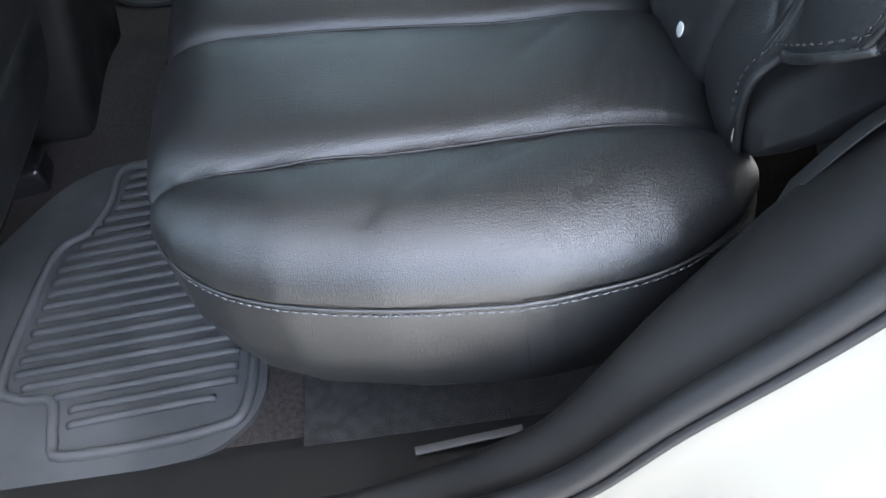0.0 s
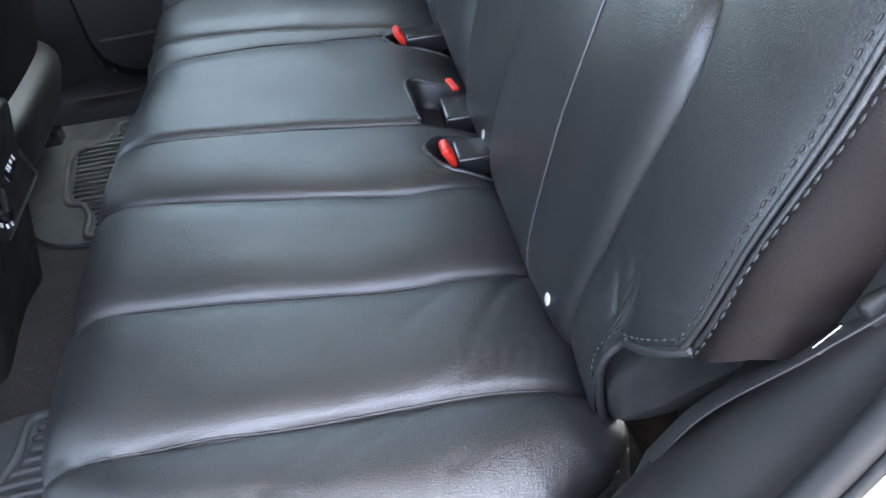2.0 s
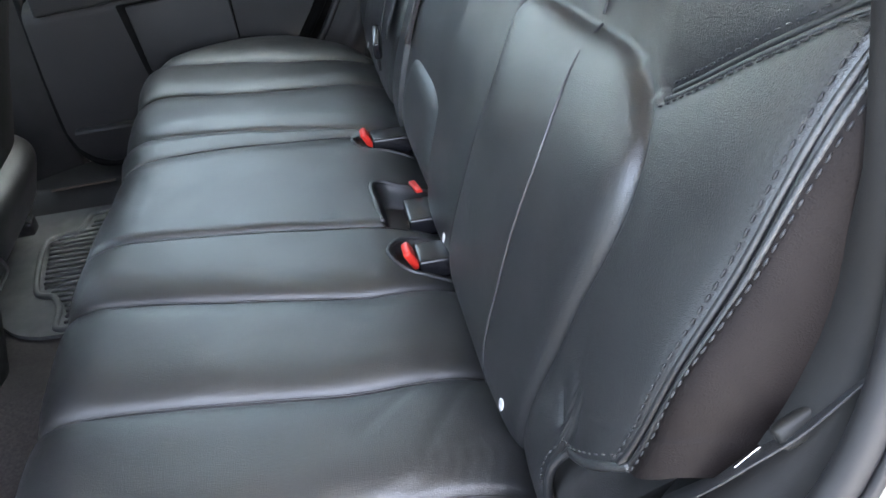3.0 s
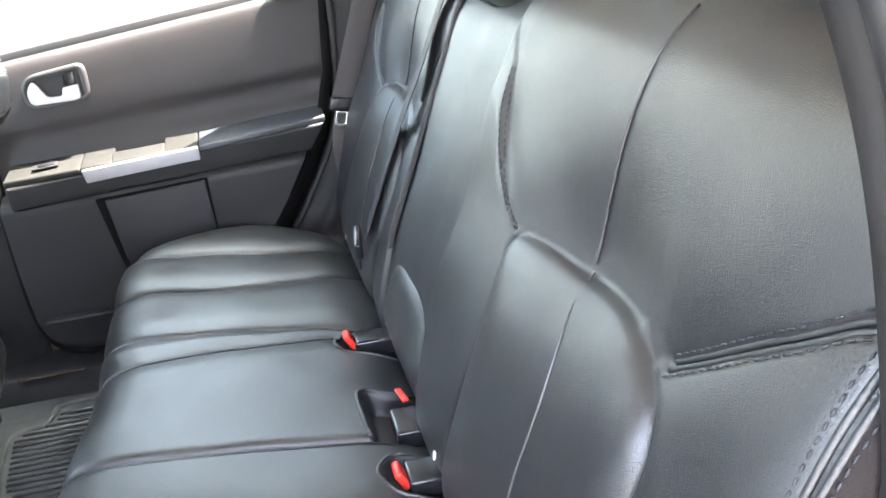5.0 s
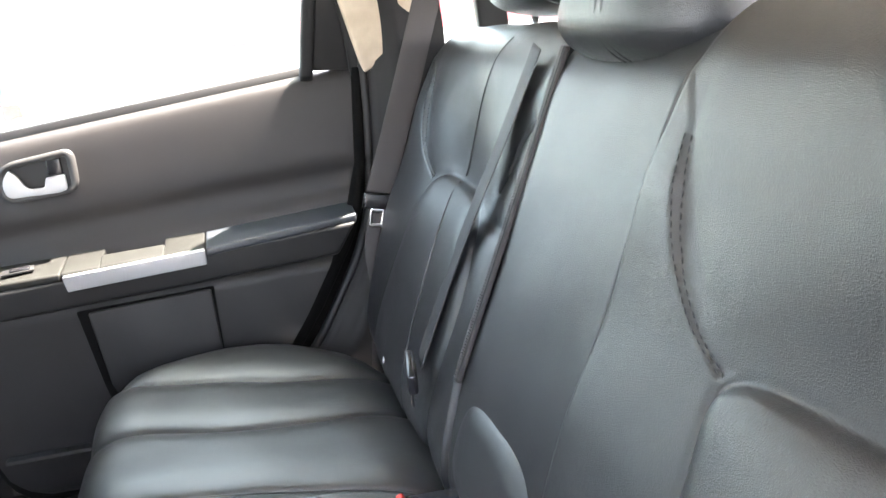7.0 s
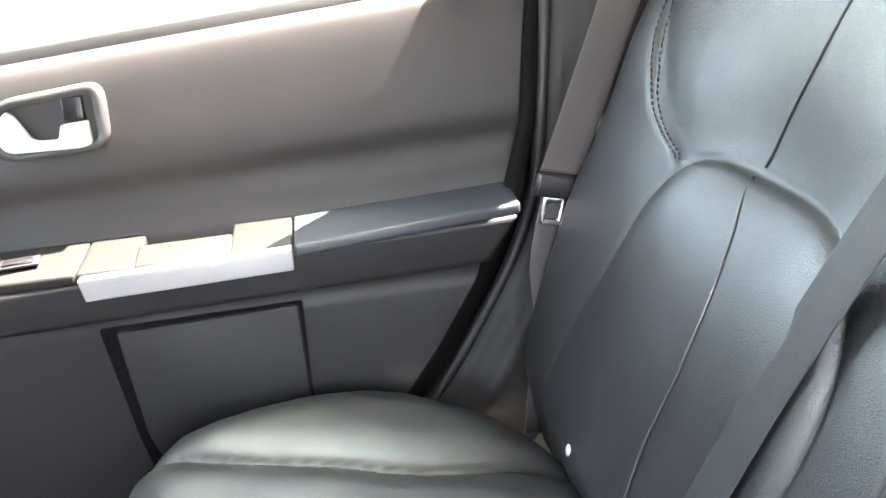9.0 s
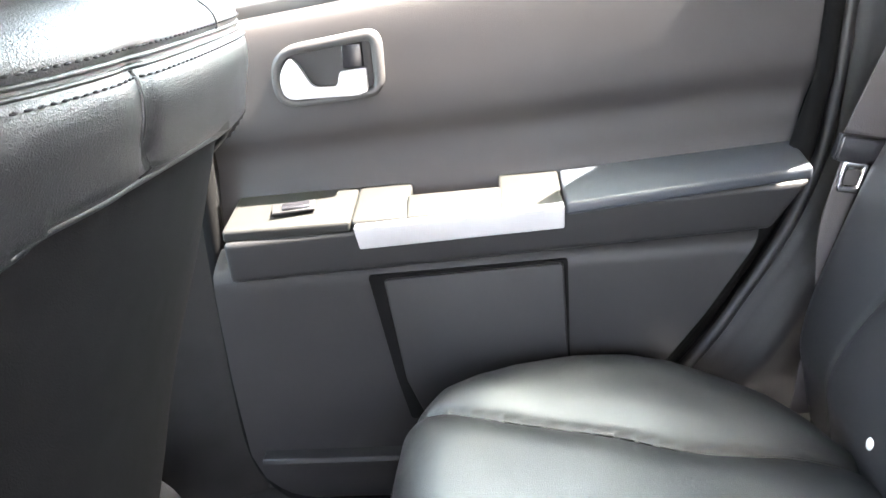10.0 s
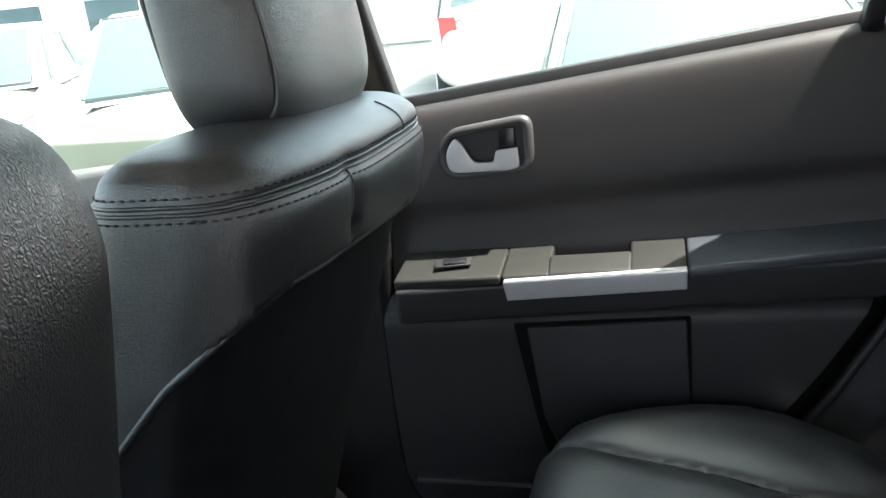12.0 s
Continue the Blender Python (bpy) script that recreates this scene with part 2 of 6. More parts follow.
# ---- cabin shell ----
def hexa(lo, hi, bevel=0.003, seg=2):
    """A block from four corners at one end (lo) and four at the other (hi)."""
    bm = bmesh.new()
    a, b = [bm.verts.new(p) for p in lo], [bm.verts.new(p) for p in hi]
    bm.faces.new(a[::-1]), bm.faces.new(b)
    for i in range(4):
        bm.faces.new((a[i], a[(i + 1) % 4], b[(i + 1) % 4], b[i]))
    bmesh.ops.recalc_face_normals(bm, faces=bm.faces)
    if bevel:
        bmesh.ops.bevel(bm, geom=list(bm.edges), offset=bevel, segments=seg, profile=0.6, affect="EDGES")
    return bm


def ribbon(name, points, width, across, mat, parent, thick=0.0014, n=80, label=""):
    """A flat strap along the points; across: the direction of its width."""
    p = curve(points, n)
    w = np.array(across, float)
    w = np.broadcast_to(w / np.linalg.norm(w), p.shape)
    t = np.gradient(p, axis=0)
    t /= np.linalg.norm(t, axis=1)[:, None]
    w = w - (w * t).sum(1)[:, None] * t
    w /= np.linalg.norm(w, axis=1)[:, None]
    nn = np.cross(t, w)
    prof = [(-0.5, 0.3), (-0.5, -0.3), (-0.48, -0.5), (-0.25, -0.62), (0.25, -0.62), (0.48, -0.5), (0.5, -0.3), (0.5, 0.3), (0.48, 0.5), (0.25, 0.62), (-0.25, 0.62), (-0.48, 0.5)]
    v = np.stack([p + a * width * w + b * thick * nn for a, b in prof], 1)
    m = len(prof)
    return obj(name, v.reshape(-1, 3), grid_faces(n, m, True) + [tuple(range(m))[::-1], tuple((n - 1) * m + i for i in range(m))], mat, parent, label)


FLOOR = 0.545
GROUND = -0.15
floor = tagged(part("floor", rbox((2.3, 1.50, 0.06), 0.0, 1, pose(-0.75, 0.03, FLOOR - 0.03)), CARPET, None), "dark brown carpeted cabin floor", "floor", kind="structure")
tagged(part("floor", rbox((0.95, 1.50, 0.06), 0.01, 2, pose(0.72, 0.03, 0.76)), CARPET, None), "dark carpeted boot floor", "floor", kind="structure")
tagged(part("wall_step", rbox((0.22, 1.1, 0.07), 0.02, 3, pose(-0.03, 0.03, FLOOR + 0.03)), CARPET, None), "carpeted step under the rear seat", "floor step", kind="structure")
FELT_DARK = relief(speckle(material("dark_felt", (0.016, 0.016, 0.0165), 0.95), (0.011, 0.011, 0.0115), (0.024, 0.024, 0.025), 90), [("noise", 600, 0.6, 0.002)])
tagged(part("floor_felt", rbox((0.36, 0.98, 0.012), 0.004, 2, pose(-0.188, -0.135, FLOOR + 0.002)), FELT_DARK, None), "black felt floor lining under the rear seat", "floor", kind="structure")
# transmission hump
hump = np.array([[(x, 0.02 + 0.15 * math.sin(a) * 1.0, FLOOR - 0.005 + 0.035 * (0.5 + 0.5 * math.cos(a))) for a in np.linspace(-math.pi, math.pi, 30)] for x in np.linspace(-1.6, -0.30, 20)])
hump[:, :, 1] = 0.02 + np.linspace(-0.17, 0.17, 30)[None]
tagged(obj("floor_tunnel", hump.reshape(-1, 3), grid_faces(20, 30, flip=True), CARPET), "low carpeted floor tunnel", "floor", kind="structure")

# roof: headliner, rails over both doors
roof_rows = []
for x in np.linspace(-1.25, 1.0, 46):
    z = 1.645 - 0.05 * max(0, (-0.75 - x) / 0.5) ** 2 - 0.04 * max(0, (x - 0.4) / 0.6) ** 2
    roof_rows.append([(x, 0.01 + y, z - 0.06 * abs(y / 0.63) ** 3) for y in np.linspace(-0.63, 0.63, 40)])
tagged(obj("ceiling", np.array(roof_rows).reshape(-1, 3), grid_faces(46, 40), HEADLINER), "light beige fabric headliner", "ceiling", kind="structure")
roof_top = np.array(roof_rows).copy()
roof_top[:, :, 2] += 0.02
roof_top[:, :, 1] = 0.01 + (roof_top[:, :, 1] - 0.01) * 1.17
tagged(obj("roof", roof_top.reshape(-1, 3), grid_faces(46, 40, flip=True), PAINT), "pearl white painted car roof", "roof", kind="structure")


def aperture(side):
    """Line of the door opening's rear edge, from the sill up to the roof."""
    pts = [(-0.78, 0.70, 0.565), (-0.42, 0.70, 0.565), (-0.28, 0.715, 0.60), (-0.15, 0.74, 0.69), (-0.07, 0.742, 0.775), (0.017, 0.742, 0.86), (0.085, 0.742, 0.955), (0.115, 0.738, 1.03), (0.128, 0.715, 1.15), (0.118, 0.695, 1.29), (0.085, 0.68, 1.40), (0.02, 0.655, 1.54), (-0.10, 0.64, 1.60), (-0.60, 0.635, 1.61)]
    return curve([(x, side * y, z) for x, y, z in pts], 150)


def strip(name, line, profile, mat, label, category, parent=None, inward=None):
    """A band along a door opening; profile: (outwards from the opening, outwards from the car)."""
    t = np.gradient(line, axis=0)
    side = np.sign(line[0, 1])
    out = np.stack([t[:, 2], 0 * t[:, 0], -t[:, 0]], 1)
    out /= np.linalg.norm(out, axis=1)[:, None]
    pr = np.array(profile)
    deep = np.interp(line[:, 2], [0.57, 0.70, 0.85, 0.98, 1.15], inward) if inward else np.ones(len(line))
    v = line[:, None] + pr[None, :, 0, None] * out[:, None] + (pr[None, :, 1] * deep[:, None])[:, :, None] * np.array((0, side, 0))
    ob = obj(name, v.reshape(-1, 3), grid_faces(len(line), len(pr)), mat, parent)
    return tagged(ob, label, category, kind="structure") if not parent else ob


near = aperture(-1)
tg = np.gradient(near, axis=0)
on = np.stack([tg[:, 2], 0 * tg[:, 0], -tg[:, 0]], 1)
on /= np.linalg.norm(on, axis=1)[:, None]
near = near - 0.016 * on * smoothstep(1.10, 0.95, near[:, 2])[:, None]
strip("trim_jamb", near, [(0.0, 0.0), (0.012, 0.012), (0.03, 0.03), (0.035, 0.06), (0.045, 0.085), (0.075, 0.10), (0.078, 0.135), (0.10, 0.16), (0.16, 0.175), (0.30, 0.18)], PAINT, "pearl white painted door jamb around the open doorway", "door jamb")
strip("trim_quarter", near, [(0.006, -0.008), (-0.004, -0.022), (-0.010, -0.030), (-0.012, -0.05), (-0.014, -0.065), (-0.008, -0.085), (0.006, -0.105), (0.03, -0.125), (0.06, -0.14), (0.10, -0.145)], TRIM_PLASTIC, "dark grey plastic trim round the rear doorway", "trim", inward=[0.35, 0.5, 0.85, 0.85, 0.35])
tagged(rod("trim_seal", near - 0.005 * on + np.array((0, -0.003, 0)), 0.0095, RUBBER, None, 12, up=(0, 1, 0)), "black rubber door seal along the open doorway", "door seal", kind="structure")
tagged(rod("trim_seal_lip", near + 0.001 * on + np.array((0, -0.0135, 0)), 0.0035, RUBBER, None, 8, up=(0, 1, 0)), "thin black rubber lip along the door jamb", "door seal", kind="structure")
# sill between floor and doorway
tagged(part("trim_sill", hexa([(-0.85, -0.56, 0.53), (-0.85, -0.69, 0.53), (-0.85, -0.69, 0.572), (-0.85, -0.60, 0.556)], [(-0.10, -0.56, 0.53), (-0.10, -0.70, 0.53), (-0.10, -0.70, 0.588), (-0.10, -0.60, 0.552)], 0.006), TRIM_PLASTIC, None), "scuffed dark plastic door sill trim", "sill", kind="structure")
# added pale strip: sunlight on the scuffed sill edge, put in as colour
tagged(part("trim_sunlit_edge", rbox((0.095, 0.008, 0.003), 0.001, 2, pose(-0.215, -0.630, 0.577, 8, 0, 4)), BEZEL, None), "pale strip standing for the sunlit scuffed sill edge beside the seat", "scuff plate", kind="structure")
# closing body behind the near seat
tagged(part("wall_near_rear", rbox((0.95, 0.04, 0.80), 0.01, 2, pose(0.60, -0.72, 0.93)), TRIM_PLASTIC, None), "dark plastic boot side trim", "wall", kind="structure")
tagged(part("wall_near_pillar", hexa([(0.16, -0.74, 1.25), (0.40, -0.74, 1.25), (0.40, -0.70, 1.25), (0.16, -0.70, 1.25)], [(0.06, -0.66, 1.62), (0.30, -0.66, 1.62), (0.30, -0.62, 1.62), (0.06, -0.62, 1.62)], 0.01), BEIGE, None), "beige upper pillar trim beside the rear doorway", "pillar", kind="structure")

# far side: wheel arch trim and wall behind the door
far = aperture(1)
far_line = curve([(-0.55, 0.765, 0.575), (-0.32, 0.765, 0.585), (-0.22, 0.768, 0.64), (-0.115 + 0.02, 0.772, 0.77), (-0.035, 0.775, 0.86), (0.012, 0.778, 0.945), (0.04, 0.78, 1.03), (0.05, 0.785, 1.12), (0.056, 0.788, 1.25), (0.045, 0.765, 1.36), (0.015, 0.72, 1.48), (-0.06, 0.675, 1.575), (-0.60, 0.665, 1.60)], 150)
strip("trim_quarter", far_line, [(-0.004, 0.02), (-0.004, 0.0), (0.004, -0.010), (0.016, -0.014), (0.030, -0.014), (0.036, -0.022), (0.05, -0.028), (0.062, -0.026), (0.07, -0.018), (0.09, -0.016), (0.14, -0.016)], DOOR_PLASTIC, "dark grey wheel arch trim beside the far rear seat", "trim")
tagged(rod("trim_seal", far_line + np.array((-0.006, -0.004, 0)), 0.008, RUBBER, None, 10, up=(0, 1, 0)), "black rubber seal behind the closed rear door", "door seal", kind="structure")
tagged(part("wall_far_rear", rbox((0.90, 0.04, 0.75), 0.008, 2, pose(0.52, 0.80, 0.89)), TRIM_PLASTIC, None), "dark plastic side wall behind the far seat", "wall", kind="structure")
tagged(part("wall_far_pillar", hexa([(0.05, 0.805, 1.25), (0.155, 0.805, 1.30), (0.155, 0.775, 1.30), (0.05, 0.775, 1.25)], [(-0.05, 0.69, 1.60), (0.19, 0.69, 1.60), (0.19, 0.655, 1.60), (-0.05, 0.655, 1.60)], 0.006), BEIGE, None), "beige upper pillar trim behind the rear door", "pillar", kind="structure")
tagged(part("wall_far_pillar", hexa([(0.265, 0.80, 1.26), (0.32, 0.80, 1.26), (0.32, 0.775, 1.26), (0.265, 0.775, 1.26)], [(0.20, 0.69, 1.60), (0.25, 0.69, 1.60), (0.25, 0.66, 1.60), (0.20, 0.66, 1.60)], 0.005), RUBBER, None), "black quarter window pillar", "pillar", kind="structure")
tagged(part("wall_far_pillar", hexa([(0.66, 0.80, 1.22), (1.0, 0.78, 1.22), (1.0, 0.74, 1.22), (0.66, 0.76, 1.22)], [(0.64, 0.76, 1.335), (1.0, 0.74, 1.335), (1.0, 0.70, 1.335), (0.64, 0.72, 1.335)], 0.01), TRIM_PLASTIC, None), "dark lower rear pillar trim", "pillar", kind="structure")
tagged(part("wall_far_pillar", hexa([(0.64, 0.76, 1.335), (1.0, 0.74, 1.335), (1.0, 0.70, 1.335), (0.64, 0.72, 1.335)], [(0.55, 0.68, 1.60), (1.0, 0.66, 1.60), (1.0, 0.62, 1.60), (0.55, 0.64, 1.60)], 0.01), BEIGE, None), "beige upper rear pillar trim", "pillar", kind="structure")
switch = thing("window_switch", (0.765, 0.745, 1.255), "black switch with silver surround on the rear pillar trim", "switch")
part("surround", rbox((0.05, 0.012, 0.062), 0.005, 3, pose(0.765, 0.752, 1.262, 12)), SATIN, switch, "silver surround")
part("rocker", rbox((0.03, 0.012, 0.042), 0.004, 3, pose(0.765, 0.746, 1.262, 12)), GLOSS_BLACK, switch)
tagged(part("wall_tailgate", rbox((0.05, 1.5, 0.75), 0.01, 2, pose(1.03, 0.03, 0.92)), TRIM_PLASTIC, None), "dark plastic tailgate trim", "tailgate", kind="structure")
for y in (-0.62, 0.68):
    tagged(part("wall_tailgate_frame", hexa([(1.0, y - 0.07, 1.28), (1.05, y - 0.07, 1.28), (1.05, y + 0.07, 1.28), (1.0, y + 0.07, 1.28)], [(0.92, y - 0.09, 1.62), (0.97, y - 0.09, 1.62), (0.97, y + 0.05, 1.62), (0.92, y + 0.05, 1.62)], 0.008), TRIM_PLASTIC, None), "dark tailgate window frame", "tailgate", kind="structure")

tagged(part("wall_far_body", rbox((2.9, 0.03, 0.95), 0.01, 2, pose(-0.45, 0.865, 0.70)), PAINT, None), "pearl white outer body side", "car body", kind="structure")
# glass
GLASS = bpy.data.materials.new("window_glass")
GLASS.use_nodes = True
_g = GLASS.node_tree.nodes
_g.remove(_g["Principled BSDF"])
_mix, _tr, _gl, _lw = _g.new("ShaderNodeMixShader"), _g.new("ShaderNodeBsdfTransparent"), _g.new("ShaderNodeBsdfGlossy"), _g.new("ShaderNodeLayerWeight")
_tr.inputs[0].default_value = (0.86, 0.93, 0.90, 1)
_gl.inputs["Roughness"].default_value = 0.02
_lw.inputs["Blend"].default_value = 0.12
GLASS.node_tree.links.new(_lw.outputs["Facing"], _mix.inputs[0])
GLASS.node_tree.links.new(_tr.outputs[0], _mix.inputs[1])
GLASS.node_tree.links.new(_gl.outputs[0], _mix.inputs[2])
GLASS.node_tree.links.new(_mix.outputs[0], _g["Material Output"].inputs[0])


def pane(name, corners, parent=None, label="clear side window glass"):
    ob = part(name, hexa(corners, [tuple(np.array(c) + np.array((0, 0.004, 0))) for c in corners], 0), GLASS, parent, smooth=False)
    ob.visible_shadow = False
    return ob if parent else tagged(ob, label, "window", kind="structure")


pane("window_1", [(0.15, 0.795, 1.27), (0.66, 0.79, 1.25), (0.55, 0.67, 1.60), (0.17, 0.675, 1.60)])
pane("window_2", [(-1.42, 0.80, 1.10), (-0.73, 0.81, 1.165), (-0.70, 0.685, 1.53), (-1.05, 0.69, 1.50)])


# ---- rear seat ----
BACK_X = ([0.74, 0.80, 0.85, 0.95, 1.05, 1.12, 1.20, 1.25, 1.28], [0.032, 0.018, 0.012, 0.037, 0.074, 0.101, 0.133, 0.153, 0.172])


def back_profile(top, xs=BACK_X[1]):
    """Front, crown and rear of a backrest as a line of (x, z)."""
    z = np.array(BACK_X[0])
    k = (top - 0.74) / (1.305 - 0.74)
    front = [(x, 0.74 + (zz - 0.74) * k) for zz, x in zip(z, xs)]
    return front + [(0.205, top - 0.004), (0.245, top), (0.29, top - 0.012), (0.325, top - 0.05), (0.33, top - 0.14), (0.26, 0.95), (0.20, 0.74)]


def backrest(name, y0, y1, top, seams, arch, parent, edge0=0.055, edge1=0.055, lift=0.0, cut=False, bulge=0.0, xs=BACK_X[1], brow=None, wing=None):
    """A padded leather backrest between two widths; seams and the arch are lines of (y, z)."""
    prof = curve(back_profile(top, xs), 2400)
    crest = int(np.argmax(prof[:, 1]))
    idx = np.unique(np.concatenate([np.linspace(0, crest, 320), np.linspace(crest, 2399, 40)]).astype(int))
    n_v = len(idx)
    t = np.gradient(prof, axis=0)
    t /= np.linalg.norm(t, axis=1)[:, None]
    nrm = np.stack([-t[:, 1], t[:, 0]], 1)
    prof, nrm = prof[idx], nrm[idx]
    core = np.interp(np.minimum(prof[:, 1], top - 0.05), [0.74, top - 0.05], [0.11, 0.25])
    # more columns in the rounded ends
    y = np.concatenate([y0 + edge0 * (1 - np.cos(np.linspace(0, np.pi / 2, 14))), np.arange(y0 + edge0 + 0.002, y1 - edge1, 0.0023),
                        y1 - edge1 * (1 - np.sin(np.linspace(0, np.pi / 2, 14)))[::1]])
    y[-14:] = y1 - edge1 * (1 - np.sin(np.linspace(0, np.pi / 2, 14)))
    Y, PX = np.meshgrid(y, prof[:, 0])
    _, PZ = np.meshgrid(y, prof[:, 1])
    if cut:
        # lower outer corner cut up
        low = 0.74 + 0.155 * smoothstep(-0.568, -0.585, Y) + 0.085 * np.clip((-0.575 - Y) / 0.115, 0, 1)
        PZ = np.where(PZ < 1.12, low + (PZ - 0.74) * (1.12 - low) / (1.12 - 0.74), PZ)
        ahead = np.arange(n_v) < int(np.argmax(prof[:, 1]))
        PX = np.where(ahead[:, None] & (PZ < 1.12), np.interp(PZ, prof[ahead, 1], prof[ahead, 0]), PX)
    NX, NZ = np.meshgrid(y, nrm[:, 0])[1], np.meshgrid(y, nrm[:, 1])[1]
    front = smoothstep(0.3, 0.7, -NX + 0.6 * NZ)
    d = np.zeros_like(Y)
    for line, depth, width in seams:
        d += seam(distance(Y, PZ, curve(line, 30)), depth, width, 0.003, 0.03)
    if arch:
        a = curve(arch, 160)
        for k in range(14):
            a[1:-1] = (a[:-2] + a[1:-1] + a[2:]) / 3
        dist = distance(Y, PZ, a)
        inside = np.zeros(Y.shape, bool)
        poly = list(a)
        for (ax, az), (bx, bz) in zip(poly, poly[1:] + poly[:1]):
            cross = ((az > PZ) != (bz > PZ)) & (Y < (bx - ax) * (PZ - az) / (bz - az + 1e-12) + ax)
            inside ^= cross
        high = smoothstep(0.90, 1.10, PZ)
        d += np.where(inside, (0.009 + 0.004 * high) * (1 - np.exp(-dist / 0.014)), 0.006 * (1 - np.exp(-dist / 0.03)) * smoothstep(1.10, 1.02, PZ)) - 0.003 * np.exp(-(dist / 0.004) ** 2) - 0.003
    if brow:
        # the middle is hollow across the shoulders, most of all right over the arch
        rise = PZ - np.interp(Y, [p[0] for p in brow], [p[1] for p in brow])
        mid = np.exp(-((Y - np.mean([p[0] for p in arch[6:13]])) / 0.13) ** 2)
        d -= 0.021 * mid * np.exp(-((PZ - 1.135) / np.where(PZ < 1.135, 0.06, 0.085)) ** 2)
        d -= (0.002 + 0.004 * mid) * smoothstep(-0.006, 0.004, rise) * np.exp(-(np.maximum(rise, 0) / 0.045) ** 2)
        # the bolster beside the wing seam stands proud
        d += 0.007 * np.exp(-(distance(Y, PZ, curve(wing, 40)) / 0.05) ** 2) * smoothstep(0.02, -0.02, rise) * smoothstep(1.10, 1.17, PZ) * smoothstep(1.25, 1.19, PZ)
    # soft unevenness of the stuffing
    d += 0.0022 * np.sin(9 * Y + 4 * PZ) * np.sin(13 * PZ - 5 * Y) + 0.0012 * np.sin(31 * Y + 17 * PZ) * np.sin(23 * PZ + 9)
    d = (d + lift + bulge * smoothstep(0.968, 0.915, PZ)) * front
    X, Z = PX + NX * d, PZ + NZ * d
    e = np.ones_like(y)
    e = np.minimum(np.clip((y - y0) / edge0, 0, 1), np.clip((y1 - y) / edge1, 0, 1))
    shrink = 1 - np.sqrt(np.clip(1 - (1 - e) ** 2, 0, 1))
    X = X + (core[:, None] - X) * shrink[None]
    Z = Z + (np.minimum(PZ, top - 0.055) - Z) * shrink[None]
    Y0 = Y
    if cut:
        Y = Y - 0.012 * smoothstep(1.22, 1.315, Z) * smoothstep(-0.32, -0.10, Y)
    v = np.stack([X, Y, Z], 2)
    faces = grid_faces(n_v, len(y), flip=True)
    side = []
    if cut:
        # the outer side behind the stitched edge gets a browner colour darkened for shade
        beyond = Y0 < np.interp(PZ, [p[1] for p in BOLSTER], [p[0] for p in BOLSTER]) - 0.003
        flags = beyond.reshape(-1)
        side = [f for f in faces if all(flags[k] for k in f)]
        faces = [f for f in faces if not all(flags[k] for k in f)]
    me = obj(name, v.reshape(-1, 3), faces, LEATHER, parent)
    if side:
        obj("side_panel", v.reshape(-1, 3), side, SIDE_SHADED, me, "brown-black side of the backrest, darkened for its shade")
    return me, (y, PZ, v)


def on_back(surface, line, out=0.0015):
    """Places of (y, z) points on a backrest's front."""
    y, pz, v = surface
    res = []
    rows = int(np.argmax(pz[:, len(y) // 2]))
    for yy, zz in curve(line, 60):
        j = int(np.clip(np.searchsorted(y, yy), 1, len(y) - 1))
        w = float(np.clip((yy - y[j - 1]) / (y[j] - y[j - 1] + 1e-9), 0, 1))
        col = v[:rows, j - 1] * (1 - w) + v[:rows, j] * w
        z = pz[:rows, j - 1] * (1 - w) + pz[:rows, j] * w
        res.append(np.array([np.interp(zz, z, col[:, k]) for k in range(3)]) + out * np.array((-1, 0, 0.4)))
    return np.array(res)


def shifted(line, dy, dz=0.0):
    return [(y + dy, z + dz) for y, z in line]


ARCH = [(-0.215, 0.76), (-0.23, 0.87), (-0.255, 0.96), (-0.262, 1.02), (-0.256, 1.07), (-0.243, 1.098), (-0.247, 1.111), (-0.285, 1.120), (-0.36, 1.121), (-0.42, 1.126), (-0.455, 1.129), (-0.485, 1.127), (-0.515, 1.113), (-0.545, 1.10), (-0.558, 1.078), (-0.558, 1.045), (-0.547, 1.00), (-0.534, 0.955), (-0.523, 0.91), (-0.510, 0.86), (-0.49, 0.76)]
ARCH_SEAM = [(-0.384, 1.126), (-0.396, 1.11), (-0.413, 1.09), (-0.430, 1.055), (-0.434, 1.015), (-0.430, 0.975), (-0.427, 0.93), (-0.418, 0.87), (-0.408, 0.76)]
TOP_SEAM = [(-0.379, 1.132), (-0.381, 1.166), (-0.390, 1.21), (-0.401, 1.25), (-0.407, 1.277), (-0.407, 1.296), (-0.404, 1.309)]
WING = [(-0.246, 1.112), (-0.21, 1.130), (-0.175, 1.162), (-0.152, 1.20), (-0.136, 1.24)]
SIDE_STITCH = [(-0.530, 1.123), (-0.56, 1.142), (-0.597, 1.167), (-0.632, 1.190), (-0.655, 1.207), (-0.68, 1.22)]
BROW = [(-0.70, 1.225), (-0.655, 1.208), (-0.632, 1.192), (-0.597, 1.169), (-0.56, 1.144), (-0.512, 1.116), (-0.485, 1.13), (-0.42, 1.128), (-0.36, 1.123), (-0.285, 1.122), (-0.245, 1.113), (-0.21, 1.132), (-0.175, 1.165), (-0.152, 1.203), (-0.136, 1.245), (-0.09, 1.30)]
BOLSTER = [(-0.650, 0.945), (-0.660, 0.98), (-0.667, 1.03), (-0.671, 1.08), (-0.673, 1.13), (-0.676, 1.18), (-0.679, 1.22), (-0.675, 1.30)]


